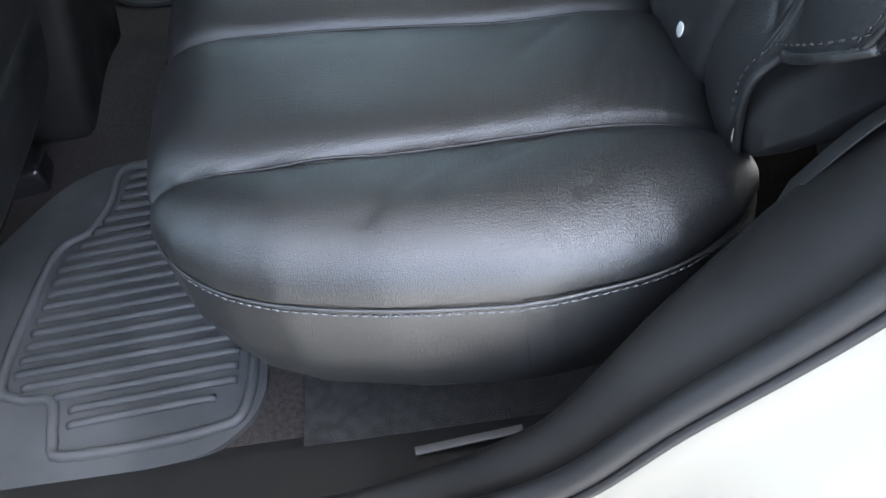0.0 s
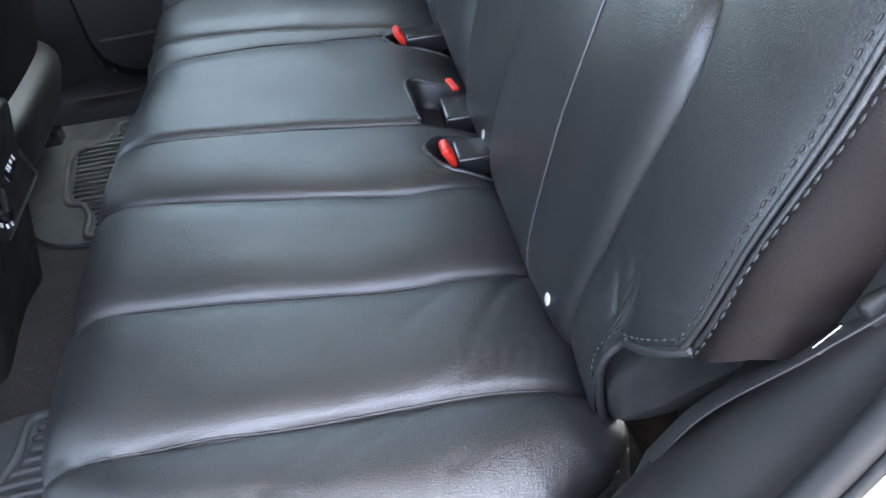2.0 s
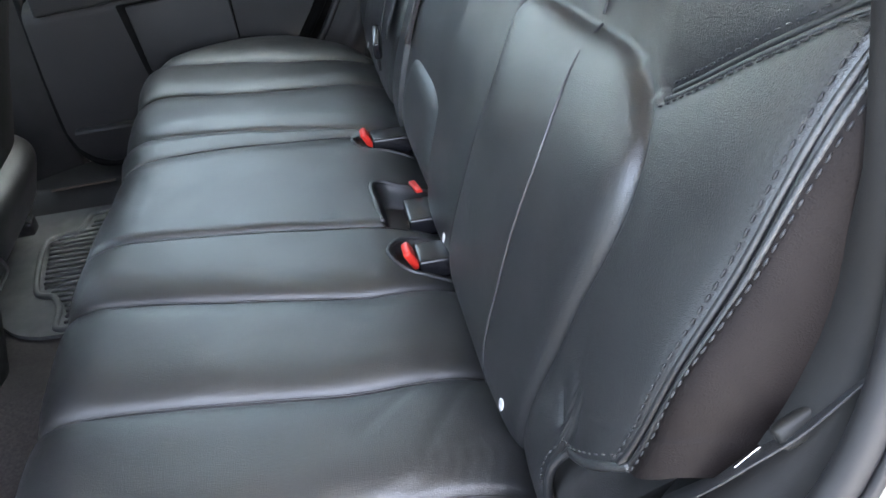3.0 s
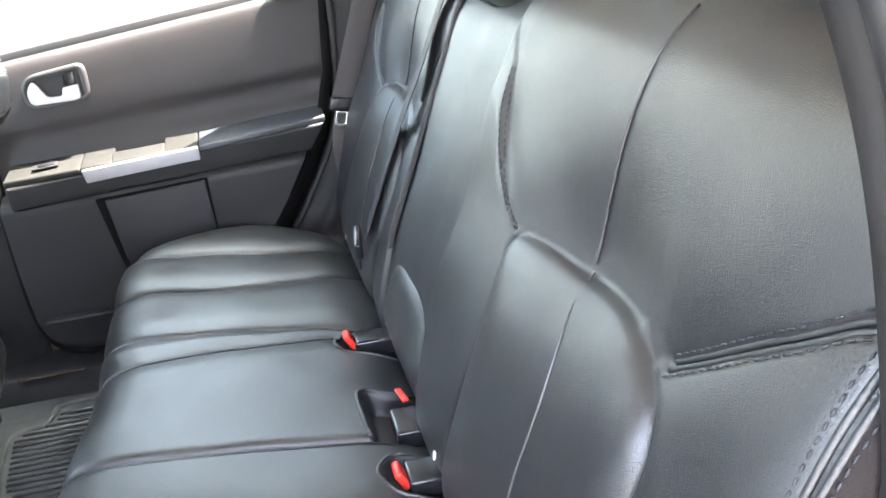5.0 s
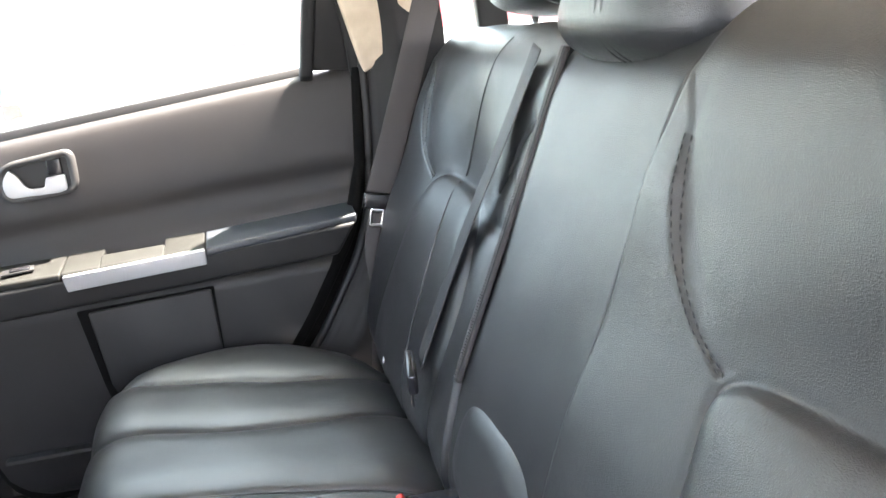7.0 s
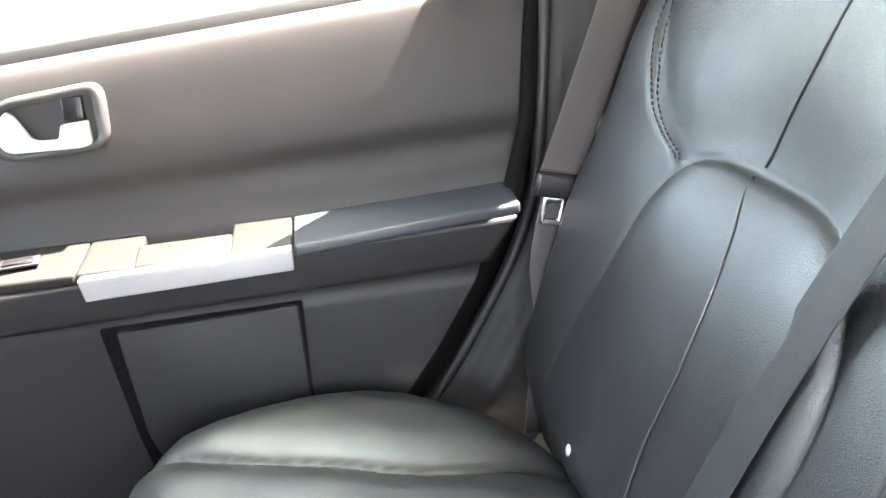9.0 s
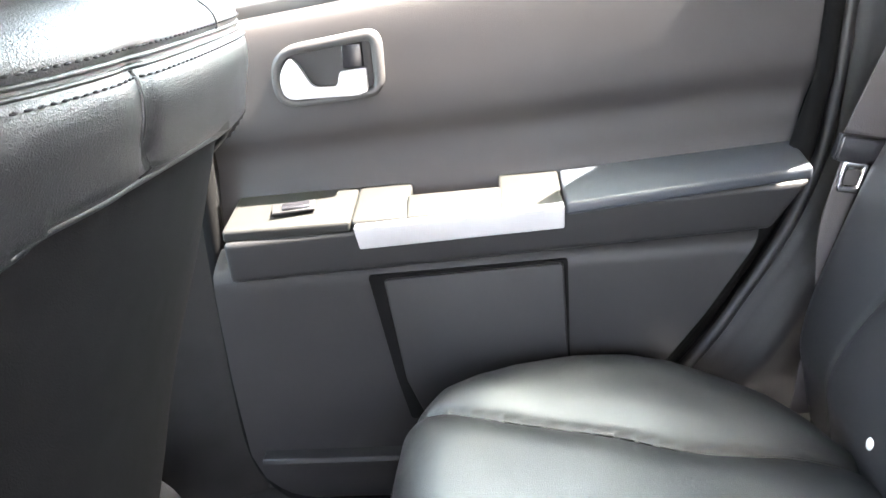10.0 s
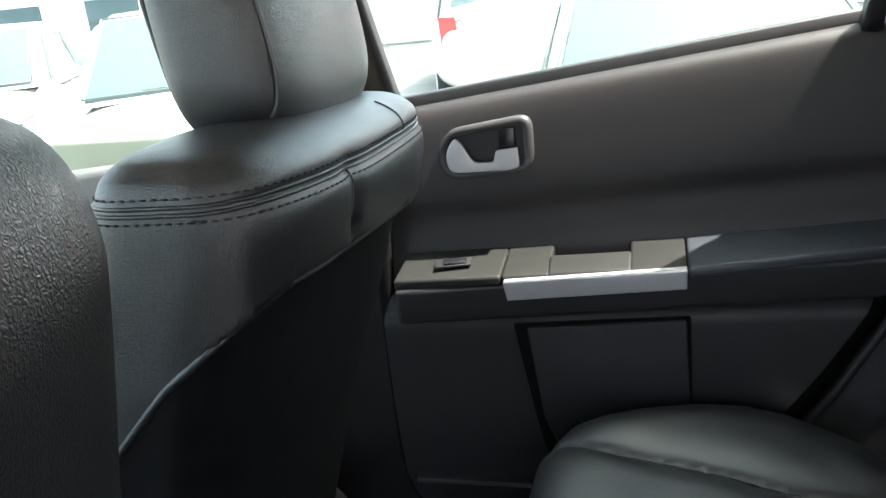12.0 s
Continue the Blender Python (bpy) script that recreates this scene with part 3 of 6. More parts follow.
def snap_button(place, parent):
    bm = bmesh.new()
    bmesh.ops.create_uvsphere(bm, u_segments=16, v_segments=8, radius=0.0058)
    bmesh.ops.scale(bm, vec=(0.16, 1, 1), verts=bm.verts)
    bmesh.ops.transform(bm, matrix=pose(*place, 0, 18, 0), verts=bm.verts)
    return part("snap_button", bm, SNAP, parent, "white metal snap button")


# paler leather that paints the highlight along the seam lips
SEAM_HIGHLIGHT = material("seam_highlight_leather", (0.040, 0.041, 0.043), 0.36, 0.0, 0.8)
TOPSTITCH = material("pale_thread", (0.12, 0.125, 0.135), 0.6)
SNAP = material("snap_white", (0.75, 0.75, 0.74), 0.3, 0.2)

rear_seat = thing("rear_seat", (0.0, 0.0, 0.6), "black leather rear bench seat with arched backrests and pleated cushion", "car seat")


def ridge(surface, line, parent, dy=0.0, dz=0.0, r=0.0016, out=0.0008, mat=LEATHER):
    """The folded leather lip along a sewn seam."""
    fold = on_back(surface, shifted(line, dy, dz), out)
    for k in range(10):
        fold[1:-1] = (fold[:-2] + fold[1:-1] + fold[2:]) / 3
    rod("seam", fold, r, mat, parent, 7)


near_back, NB = backrest("backrest", -0.702, -0.082, 1.318, [(WING, 0.002, 0.004), (SIDE_STITCH, 0.008, 0.007), (BOLSTER, 0.008, 0.007), ([(-0.577, 0.918), (-0.570, 0.945)], 0.003, 0.004), ([(-0.586, 0.922), (-0.584, 0.944)], 0.002, 0.004), ([(-0.568, 0.905), (-0.556, 0.925)], 0.002, 0.004)], ARCH, rear_seat, edge0=0.030, edge1=0.030, cut=True, lift=0.0, brow=BROW, wing=WING)
tagged(near_back, "wide black leather backrest with arched lower panel and stitched bolster")
for line, off in ((WING, 0.0030), (SIDE_STITCH, 0.0075), (BOLSTER, 0.0085)):
    for k in (-1, 1):
        dy, dz = (off * k, 0) if line is not SIDE_STITCH else (0, off * k)
        stitches("stitching", on_back(NB, shifted(line, dy, dz), 0.001), THREAD, near_back, 0.0050, 0.0030, 0.0007 if line is WING else 0.0010, label="fine dark grey stitching")
        if line is not WING:
            ridge(NB, line, near_back, 0.4 * dy, 0.4 * dz, 0.0024, 0.0004)
ridge(NB, ARCH_SEAM, near_back, 0.0035, r=0.0013, out=0.0012, mat=SEAM_HIGHLIGHT)
ridge(NB, TOP_SEAM, near_back, 0.0035, r=0.0013, out=0.0012, mat=SEAM_HIGHLIGHT)
for yb in (-0.474, -0.200):
    snap_button(on_back(NB, [(yb, 0.846), (yb, 0.847)], 0.001)[0], near_back)
hem = NB[2][0]
hem = hem[(hem[:, 1] < -0.566) & (hem[:, 1] > -0.655)]
hem_line = curve(hem[::4], 80)
up_hem = np.gradient(hem_line, axis=0)
up_hem = np.stack([0 * up_hem[:, 0], -up_hem[:, 2], up_hem[:, 1]], 1)
up_hem *= (np.sign(up_hem[:, 1] + up_hem[:, 2]) / (np.linalg.norm(up_hem, axis=1) + 1e-9))[:, None]
stitches("stitching", hem_line + np.array((-0.004, 0, 0)) + 0.008 * up_hem, THREAD, near_back, 0.0042, 0.003, 0.0010, label="fine dark grey stitching")
rod("binding", hem_line + np.array((-0.001, 0, 0)), 0.0032, LEATHER, near_back, 8, label="rolled leather hem of the cut corner")


FAR_ARCH = [(0.63, 0.76), (0.615, 0.86), (0.588, 0.93), (0.562, 0.98), (0.545, 1.03), (0.534, 1.07), (0.522, 1.10), (0.502, 1.116), (0.47, 1.122), (0.42, 1.121), (0.352, 1.120), (0.305, 1.116), (0.265, 1.10), (0.240, 1.06), (0.23, 1.0), (0.24, 0.93), (0.262, 0.86), (0.28, 0.76)]
FAR_ARCH_SEAM = [(0.42, 1.12), (0.378, 1.084), (0.362, 1.038), (0.361, 0.981), (0.372, 0.926), (0.376, 0.873), (0.38, 0.76)]
FAR_TOP_SEAM = [(0.418, 1.129), (0.409, 1.162), (0.386, 1.205), (0.366, 1.249), (0.36, 1.292)]
FAR_WING = [(0.53, 1.108), (0.584, 1.133), (0.62, 1.167), (0.642, 1.20), (0.655, 1.235)]
FAR_BROW = [(0.15, 1.09), (0.245, 1.10), (0.29, 1.118), (0.352, 1.122), (0.42, 1.123), (0.47, 1.124), (0.512, 1.112), (0.535, 1.111), (0.584, 1.135), (0.62, 1.169), (0.642, 1.202), (0.655, 1.237), (0.74, 1.30)]
FOLD = [(0.160, 1.218), (0.187, 1.208), (0.21, 1.187), (0.222, 1.162), (0.24, 1.135)]
far_back, FB = backrest("backrest", 0.158, 0.742, 1.305, [(FAR_WING, 0.003, 0.004), (FOLD, 0.004, 0.006), ([(0.217, 1.108), (0.190, 1.102)], 0.0015, 0.007), ([(0.205, 1.162), (0.186, 1.150)], 0.0012, 0.007)], FAR_ARCH, rear_seat, edge0=0.010, brow=FAR_BROW, wing=FAR_WING)
tagged(far_back, "narrow black leather backrest with arched lower panel")
for k in (-1, 1):
    stitches("stitching", on_back(FB, shifted(FOLD, 0, 0.006 * k)), THREAD, far_back)
ridge(FB, FAR_ARCH_SEAM, far_back, 0.0035, r=0.0013, out=0.0012, mat=SEAM_HIGHLIGHT)
ridge(FB, FAR_TOP_SEAM, far_back, 0.0035, r=0.0013, out=0.0006)
for k in (-1, 1):
    stitches("stitching", on_back(FB, shifted(FAR_WING, 0.004 * k), 0.001), THREAD, far_back, 0.0045, 0.003, 0.0010)
for yb in (0.502,):
    snap_button(on_back(FB, [(yb, 0.842), (yb, 0.843)], 0.001)[0], far_back)

mid_back, MB = backrest("centre_panel", -0.10, 0.162, 1.300, [], None, rear_seat, 0.012, 0.006, 0.009)
tagged(mid_back, "black leather centre panel folded up between the backrests")
# stitched binding along the far edge of the centre panel
BRAID = material("brown_binding", (0.019, 0.016, 0.0165), 0.65)
BRAID_THREAD = material("brown_thread", (0.062, 0.050, 0.050), 0.75)
braid = np.array([(0.0245 + 0.418 * (z - 0.945) - 0.006, 0.157, z) for z in np.linspace(0.952, 1.294, 60)])
binding = ribbon("binding", braid, 0.018, (0.1, 1, 0), BRAID, mid_back, 0.005, 90, label="dark brown stitched binding")


def ladder(line, y0, y1, pitch, r, mat, parent, label):
    """Short thread bars across a band."""
    s = np.concatenate([[0], np.cumsum(np.linalg.norm(np.diff(line, axis=0), axis=1))])
    vs, fs = [], []
    for at in np.arange(0.002, s[-1], pitch):
        p = np.array([np.interp(at, s, line[:, k]) for k in range(3)])
        v, f = tube(np.array([p + (0, y0, -0.0005), p + (0, (y0 + y1) / 2, 0), p + (0, y1, 0.0005)]), [0.6 * r, r, 0.6 * r], 5)
        fs += [tuple(i + len(vs) for i in q) for q in f]
        vs += list(v)
    return tagged(obj("stitching", vs, fs, mat, parent, label), kind="stuff")


braid_face = braid + np.array((-0.0027, 0, 0.0012))
ladder(braid_face, 0.0022, 0.0072, 0.0034, 0.0006, BRAID_THREAD, mid_back, "faded brown stitching")
ladder(braid_face + np.array((0, 0, 0.0012)), -0.0036, 0.0010, 0.0034, 0.0006, BRAID_THREAD, mid_back, "faded brown stitching")
rod("seam", braid_face + np.array((0.0004, -0.0048, 0)), 0.0012, GAP, mid_back, 6)


WELLS = [(-0.062, 0.12, -0.232, -0.172, 0.018, 0.026), (-0.062, 0.12, -0.141, -0.030, 0.034, 0.014), (-0.072, 0.12, 0.080, 0.138, 0.016, 0.020)]


# cushion: front edge, rear edge and height over the plan
def cushion(name, y0, y1, seams, parent, round0=0.0, round1=0.0, crown=None, skirt=0.62):
    """A leather seat cushion from y0 to y1; round0 and round1 round its plan at the ends."""
    n_x = 130
    ends0 = y0 + (1 - np.cos(np.linspace(0, np.pi / 2, 60 if round0 else 10))) * max(round0, 0.012)
    ends1 = y1 - (1 - np.cos(np.linspace(np.pi / 2, 0, 60 if round1 else 10))) * max(round1, 0.012)
    y = np.concatenate([ends0, np.arange(ends0[-1] + 0.0022, ends1[0], 0.0022), ends1])
    xf, xr = np.zeros_like(y), np.zeros_like(y)
    for i, yy in enumerate(y):
        f, r = float(np.interp(yy, [-0.60, -0.45, -0.22, -0.10, 0.0, 0.10, 0.22, 0.40, 0.60], [-0.428, -0.425, -0.424, -0.418, -0.408, -0.406, -0.416, -0.422, -0.428])), 0.03
        for edge, rad in ((yy - y0, round0), (y1 - yy, round1)):
            if rad:
                f += np.interp(edge, [0, 0.008, 0.025, 0.045, 0.072, 0.108, 0.15, 0.22], [0.270, 0.185, 0.112, 0.070, 0.038, 0.015, 0.005, 0.0])
                if yy < 0:
                    r -= np.interp(edge, [0, 0.006, 0.015, 0.043, 0.075, 0.093, 0.15], [0.170, 0.115, 0.082, 0.038, 0.013, 0.006, 0.0])
                else:
                    r -= np.interp(edge, [0, 0.015, 0.04, 0.07, 0.115, 0.16], [0.225, 0.165, 0.125, 0.075, 0.025, 0.0])
        xf[i], xr[i] = f, r
    u = 0.5 - 0.5 * np.cos(np.pi * np.linspace(0.0, 0.86, n_x))
    u /= u[-1]
    X = xf[None] + (xr - xf)[None] * u[:, None]
    Y = np.broadcast_to(y[None], X.shape)
    # the parting line between the cushions slants towards the far side at the front
    Y = Y + 0.045 * np.clip((-0.02 - X) / 0.39, 0, 1) * np.exp(-((Y + 0.14) / 0.21) ** 2)
    c = np.exp(-(Y / 0.30) ** 2)
    front_z = 0.852 + 0.016 * c
    rear_z = 0.838 - 0.004 * c - 0.016 * smoothstep(0.25, 0.55, Y)
    k = np.clip((X + 0.36) / 0.36, -0.3, 1.1)
    Z = -0.008 + front_z + (rear_z - front_z) * k + 0.006 * np.sin(np.pi * np.clip(k, 0, 1))
    # rolled front and ends
    rim = list(zip(X[0], Y[0]))
    fd = distance(X, Y, rim)
    for i, rad in ((0, round0), (-1, round1)):
        if rad:
            end = [(a, b) for a, b in zip(xr, y) if abs(b - y[i]) < 0.12] + [(xf[i], y[i])] * (i == -1)
            if i == 0:
                end = [(xf[0], y[0])] + end
            fd = np.minimum(fd, distance(X, Y, end))
    Z -= 0.046 * (1 - np.sqrt(1 - (1 - np.clip(fd / 0.070, 0, 1)) ** 2))
    rd = xr[None] - X
    tail = (smoothstep(y0 + 0.07, y0 + 0.16, Y) if round0 else 1.0) * (smoothstep(y1 - 0.07, y1 - 0.16, Y) if round1 else 1.0)
    Z -= 0.058 * (1 - np.sqrt(1 - (1 - np.clip(rd / 0.12, 0, 1)) ** 2)) * tail
    for edge, rad in ((y[None] - y0, round0), (y1 - y[None], round1)):
        if not rad:
            Z -= 0.010 * (1 - np.sqrt(1 - (1 - np.clip(edge / 0.014, 0, 1)) ** 2))
    near_seam = np.full(X.shape, 9.0)
    for line, depth, width in seams:
        off = distance(X, Y, curve(line, 20))
        Z += seam(off, depth, width, 0.0)
        near_seam = np.minimum(near_seam, off)
    Z += 0.007 * (1 - np.exp(-(near_seam / 0.030) ** 2))
    Z += 0.0016 * np.sin(11 * X + 7 * Y) * np.sin(9 * Y - 13 * X) + 0.0008 * np.sin(43 * X) * np.sin(37 * Y + 2)
    # creases in the leather where people sit down
    if round0:
        Z += 0.0004 * smoothstep(0.10, 0.0, np.abs(X + 0.05)) * smoothstep(0.05, 0.0, np.abs(Y + 0.515)) * np.sin(X * 520 + 3 * np.sin(Y * 90))
        for a, b in (((-0.16, -0.57), (-0.04, -0.50)), ((-0.20, -0.60), (-0.10, -0.53)), ((-0.11, -0.61), (-0.03, -0.56)), ((-0.25, -0.61), (-0.16, -0.54)), ((-0.08, -0.50), (-0.02, -0.40)), ((-0.13, -0.47), (-0.05, -0.39))):
            Z -= 0.0011 * np.exp(-(distance(X, Y, [a, b]) / 0.006) ** 2)
    for (dx0, dx1, dy0, dy1, deep, r) in WELLS:
        px, py = np.abs(X - (dx0 + dx1) / 2) - (dx1 - dx0) / 2 + r, np.abs(Y - (dy0 + dy1) / 2) - (dy1 - dy0) / 2 + r
        far_off = np.hypot(np.maximum(px, 0), np.maximum(py, 0)) + np.minimum(np.maximum(px, py), 0) - r
        Z -= deep * smoothstep(0.004, -0.004, far_off)
    top = np.stack([X, Y, Z], 2)
    rows, cols = X.shape
    verts = list(top.reshape(-1, 3))
    faces = grid_faces(rows, cols)
    border = [(0, j) for j in range(cols)] + [(i, cols - 1) for i in range(1, rows)] + [(rows - 1, j) for j in range(cols - 2, -1, -1)] + [(i, 0) for i in range(rows - 2, 0, -1)]
    ring = np.array([top[i, j] for i, j in border])
    base = [i * cols + j for i, j in border]
    ahead, behind = np.roll(ring, -3, 0), np.roll(ring, 3, 0)
    way = np.stack([behind[:, 1] - ahead[:, 1], ahead[:, 0] - behind[:, 0], 0 * ring[:, 0]], 1)
    way /= np.linalg.norm(way, axis=1)[:, None] + 1e-9
    if ((ring[:, :2].mean(0) - ring[:, :2]) * way[:, :2]).sum() < 0:
        way = -way
    # even out the inward directions along the rim
    step = np.linalg.norm(np.diff(np.vstack([ring, ring[:1]])[:, :2], axis=0), axis=1)
    at = np.concatenate([[0], np.cumsum(step)[:-1]])
    gap = np.abs(at[:, None] - at[None])
    gap = np.minimum(gap, step.sum() - gap)
    weight = np.exp(-(gap / 0.022) ** 2) * (step + np.roll(step, 1))[None]
    way = weight @ way
    way /= np.linalg.norm(way, axis=1)[:, None] + 1e-9
    if not round1:
        way = way * (ring[:, 1] < y1 - 0.012)[:, None] * np.array((1, 1, 1)) * np.where(ring[:, 1:2] > y1 - 0.05, np.array((1, 0, 0)), np.array((1, 1, 1)))
    if not round0:
        way = way * (ring[:, 1] > y0 + 0.012)[:, None] * np.where(ring[:, 1:2] < y0 + 0.05, np.array((1, 0, 0)), np.array((1, 1, 1)))
    last, m = base, len(ring)
    for drop, inset in ((0.002, 0.0015), (0.0045, 0.0025), (0.0075, 0.0008), (0.014, -0.0005), (0.05, -0.002), (0.09, 0.010), (0.12, 0.035), (0.145, 0.075), (0.15, 0.11)):
        z = ring[:, 2] - drop
        z = z + (skirt - z) * (drop / 0.15) ** 3
        q = ring + way * inset
        q[:, 2] = z
        start = len(verts)
        verts += list(q)
        faces += [(last[(a + 1) % m], last[a], start + a, start + (a + 1) % m) for a in range(m)]
        last = [start + a for a in range(m)]
    ob = obj(name, verts, faces, LEATHER, parent)
    return ring, way, ob, top


SEAMS = [([(-0.41, -0.525), (-0.333, -0.537), (-0.189, -0.544), (0.03, -0.545)], 0.011, 0.006), ([(-0.425, -0.362), (-0.365, -0.373), (-0.199, -0.399), (-0.105, -0.407), (0.03, -0.39)], 0.011, 0.006), ([(-0.425, -0.198), (-0.347, -0.215), (-0.245, -0.239), (-0.136, -0.259), (-0.078, -0.263), (0.03, -0.242)], 0.010, 0.006)]
ring, way, near_cushion, near_top = cushion("cushion", -0.66, -0.14, SEAMS, rear_seat, round0=0.20)
tagged(near_cushion, "black leather cushion with pleated seams and piped edge")
FAR_SEAMS = [([(-0.42, 0.602), (-0.389, 0.59), (-0.333, 0.567), (-0.229, 0.541), (-0.132, 0.519), (0.03, 0.532)], 0.011, 0.006), ([(-0.42, 0.415), (-0.351, 0.409), (-0.22, 0.367), (-0.1, 0.37), (0.03, 0.395)], 0.011, 0.006), ([(-0.42, 0.23), (-0.379, 0.225), (-0.223, 0.196), (-0.068, 0.170), (0.03, 0.16)], 0.008, 0.006), ([(-0.42, 0.127), (-0.357, 0.133), (-0.228, 0.133), (-0.08, 0.136)], 0.004, 0.005)]
ring_far, way_far, far_cushion, far_top = cushion("cushion", -0.14, 0.715, FAR_SEAMS, rear_seat, round1=0.20)


def on_top(top, line, n=70):
    """Places of (x, y) points on a cushion's top."""
    flat = top.reshape(-1, 3)
    out = []
    for x, y in curve(line, n):
        w = 1 / (np.hypot(flat[:, 0] - x, flat[:, 1] - y) + 1e-4) ** 3
        out.append((x, y, float((w * flat[:, 2]).sum() / w.sum())))
    return np.array(out)


for group, top, ob in ((SEAMS, near_top, near_cushion), (FAR_SEAMS, far_top, far_cushion)):
    for line, _, _ in group:
        fold = on_top(top, [(x, y + 0.002) for x, y in line])
        flat = top.reshape(-1, 3)
        fold = np.array([p for p in fold if np.hypot(flat[:, 0] - p[0], flat[:, 1] - p[1]).min() < 0.006 and p[0] > -0.402])
        for k in range(8):
            fold[1:-1, 2] = (fold[:-2, 2] + fold[1:-1, 2] + fold[2:, 2]) / 3
        rod("seam", fold + np.array((0, 0, 0.0004)), 0.0013, LEATHER, ob, 7)
for rg, wy, ob, keep in ((ring, way, near_cushion, lambda p: p[1] < -0.16 and p[0] < 0.005), (ring_far, way_far, far_cushion, lambda p: p[0] < 0.0 and p[1] > -0.15)):
    sel = np.array([keep(p) for p in rg])
    first = int(np.argmax(~sel))
    order = [(first + k) % len(rg) for k in range(len(rg))]
    run = [k for k in order if sel[k]]
    line = (rg - 0.001 * wy + np.array((0, 0, -0.0040)))[run]
    for k in range(12):
        line[1:-1] = (line[:-2] + line[1:-1] + line[2:]) / 3
    rod("piping", curve(line[::6], 260), 0.0017, LEATHER, ob, 8, label="black leather piping")
    stitches("stitching", line + np.array((0, 0, 0.0062)) + 0.0030 * wy[run], TOPSTITCH, ob, 0.0048, 0.002, 0.0009, "pale grey topstitching")
    stitches("stitching", line + np.array((0, 0, -0.0048)) - 0.0004 * wy[run], TOPSTITCH, ob, 0.0048, 0.002, 0.0008, "pale grey topstitching")

# ---- far rear door ----
XR = lambda z: np.interp(z, [0.55, 0.65, 0.783, 0.862, 0.95, 1.028, 1.1, 1.25, 1.3], [-0.28, -0.235, -0.155, -0.100, -0.048, -0.002, 0.022, 0.036, 0.036])
XF = lambda z: np.interp(z, [0.55, 0.60, 0.625, 0.65, 0.69, 0.80, 1.3], [-0.45, -0.56, -0.60, -0.622, -0.634, -0.636, -0.63])
door = thing("rear_door", (-0.3, 0.8, 0.57), "closed dark grey plastic rear door with silver handle and armrest", "car door")


def door_skin(name, rows, mat, label="", n=140):
    """rows: (y, z at the front, z at the rear) down the door."""
    u = np.linspace(0, 1, n)
    v = []
    for y, zf, zr in rows:
        x = XF(zf) + (XR(zr) - XF(zf)) * u
        v.append(np.stack([x, np.full_like(x, y), zf + (zr - zf) * u], 1))
    return obj(name, np.array(v).reshape(-1, 3), grid_faces(len(rows), n, flip=True), mat, door, label)


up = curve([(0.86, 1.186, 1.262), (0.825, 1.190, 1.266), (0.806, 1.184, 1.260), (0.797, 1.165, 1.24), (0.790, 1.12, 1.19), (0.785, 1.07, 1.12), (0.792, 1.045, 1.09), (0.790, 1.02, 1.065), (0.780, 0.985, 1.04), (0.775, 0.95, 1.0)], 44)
door_skin("upper_panel", up, LIT_DOOR_VINYL, "soft dark grey upper door panel, lightened for the light on it")
low = curve([(0.775, 0.955, 0.975), (0.735, 0.945, 0.962), (0.713, 0.932, 0.945), (0.711, 0.90, 0.92), (0.713, 0.84, 0.85), (0.717, 0.75, 0.76), (0.727, 0.65, 0.65), (0.74, 0.61, 0.61), (0.775, 0.585, 0.585)], 44)
door_skin("lower_panel", low, DOOR_PLASTIC)

# armrest in three pieces, its top sloping up to the rear
ZT = lambda x: float(np.interp(x, [-0.62, -0.25, 0.02], [0.992, 1.006, 1.026]))
ZB = lambda x: float(np.interp(x, [-0.62, -0.25, 0.02], [0.930, 0.940, 0.962]))


def arm(name, x0, x1, mat, back=0.785, front0=0.701, front1=0.701, label=""):
    lo = [(x0, front0, ZT(x0) - 0.013), (x0, back, ZT(x0) - 0.02), (x0, back, ZT(x0) + 0.010), (x0, front0, ZT(x0))]
    hi = [(x1, front1, ZT(x1) - 0.013), (x1, back, ZT(x1) - 0.02), (x1, back, ZT(x1) + 0.010), (x1, front1, ZT(x1))]
    return part(name, hexa(lo, hi, 0.004, 3), mat, door, label)


arm("switch_panel", -0.612, -0.4724, ARMREST_GREY, front0=0.704, label="grey window switch panel")
arm("pull_cup_front", -0.4715, -0.412, ARMREST_GREY, label="grey armrest top piece")
arm("pull_cup_bridge", -0.414, -0.314, ARMREST_GREY, back=0.742)
arm("pull_cup_rear", -0.316, -0.2505, ARMREST_GREY)
arm("arm_pad", -0.2485, 0.002, ARM_PAD, front0=0.696, front1=0.715, label="smooth dark blue-grey arm pad")
# face of the armrest below the lip
lo = [(-0.612, 0.703, ZB(-0.612)), (-0.612, 0.78, ZB(-0.612)), (-0.612, 0.78, ZT(-0.612) - 0.012), (-0.612, 0.699, ZT(-0.612) - 0.012)]
hi = [(-0.035, 0.716, ZB(-0.035)), (-0.035, 0.78, ZB(-0.035)), (0.0, 0.78, ZT(0.0) - 0.012), (0.0, 0.708, ZT(0.0) - 0.012)]
part("armrest_face", hexa(lo, hi, 0.008, 3), DOOR_PLASTIC, door)
part("silver_strip", hexa([(-0.464, 0.691, 0.969), (-0.464, 0.705, 0.969), (-0.468, 0.705, 0.994), (-0.468, 0.688, 0.994)], [(-0.2505, 0.694, 0.980), (-0.2505, 0.71, 0.980), (-0.2505, 0.706, 1.006), (-0.2505, 0.6885, 1.006)], 0.002), SATIN, door, "brushed silver armrest insert")
sw = part("window_switch", rbox((0.03, 0.014, 0.006), 0.002, 2, pose(-0.535, 0.733, 1.006, 6, -2, 8)), GLOSS_BLACK, door, "small black window switch")
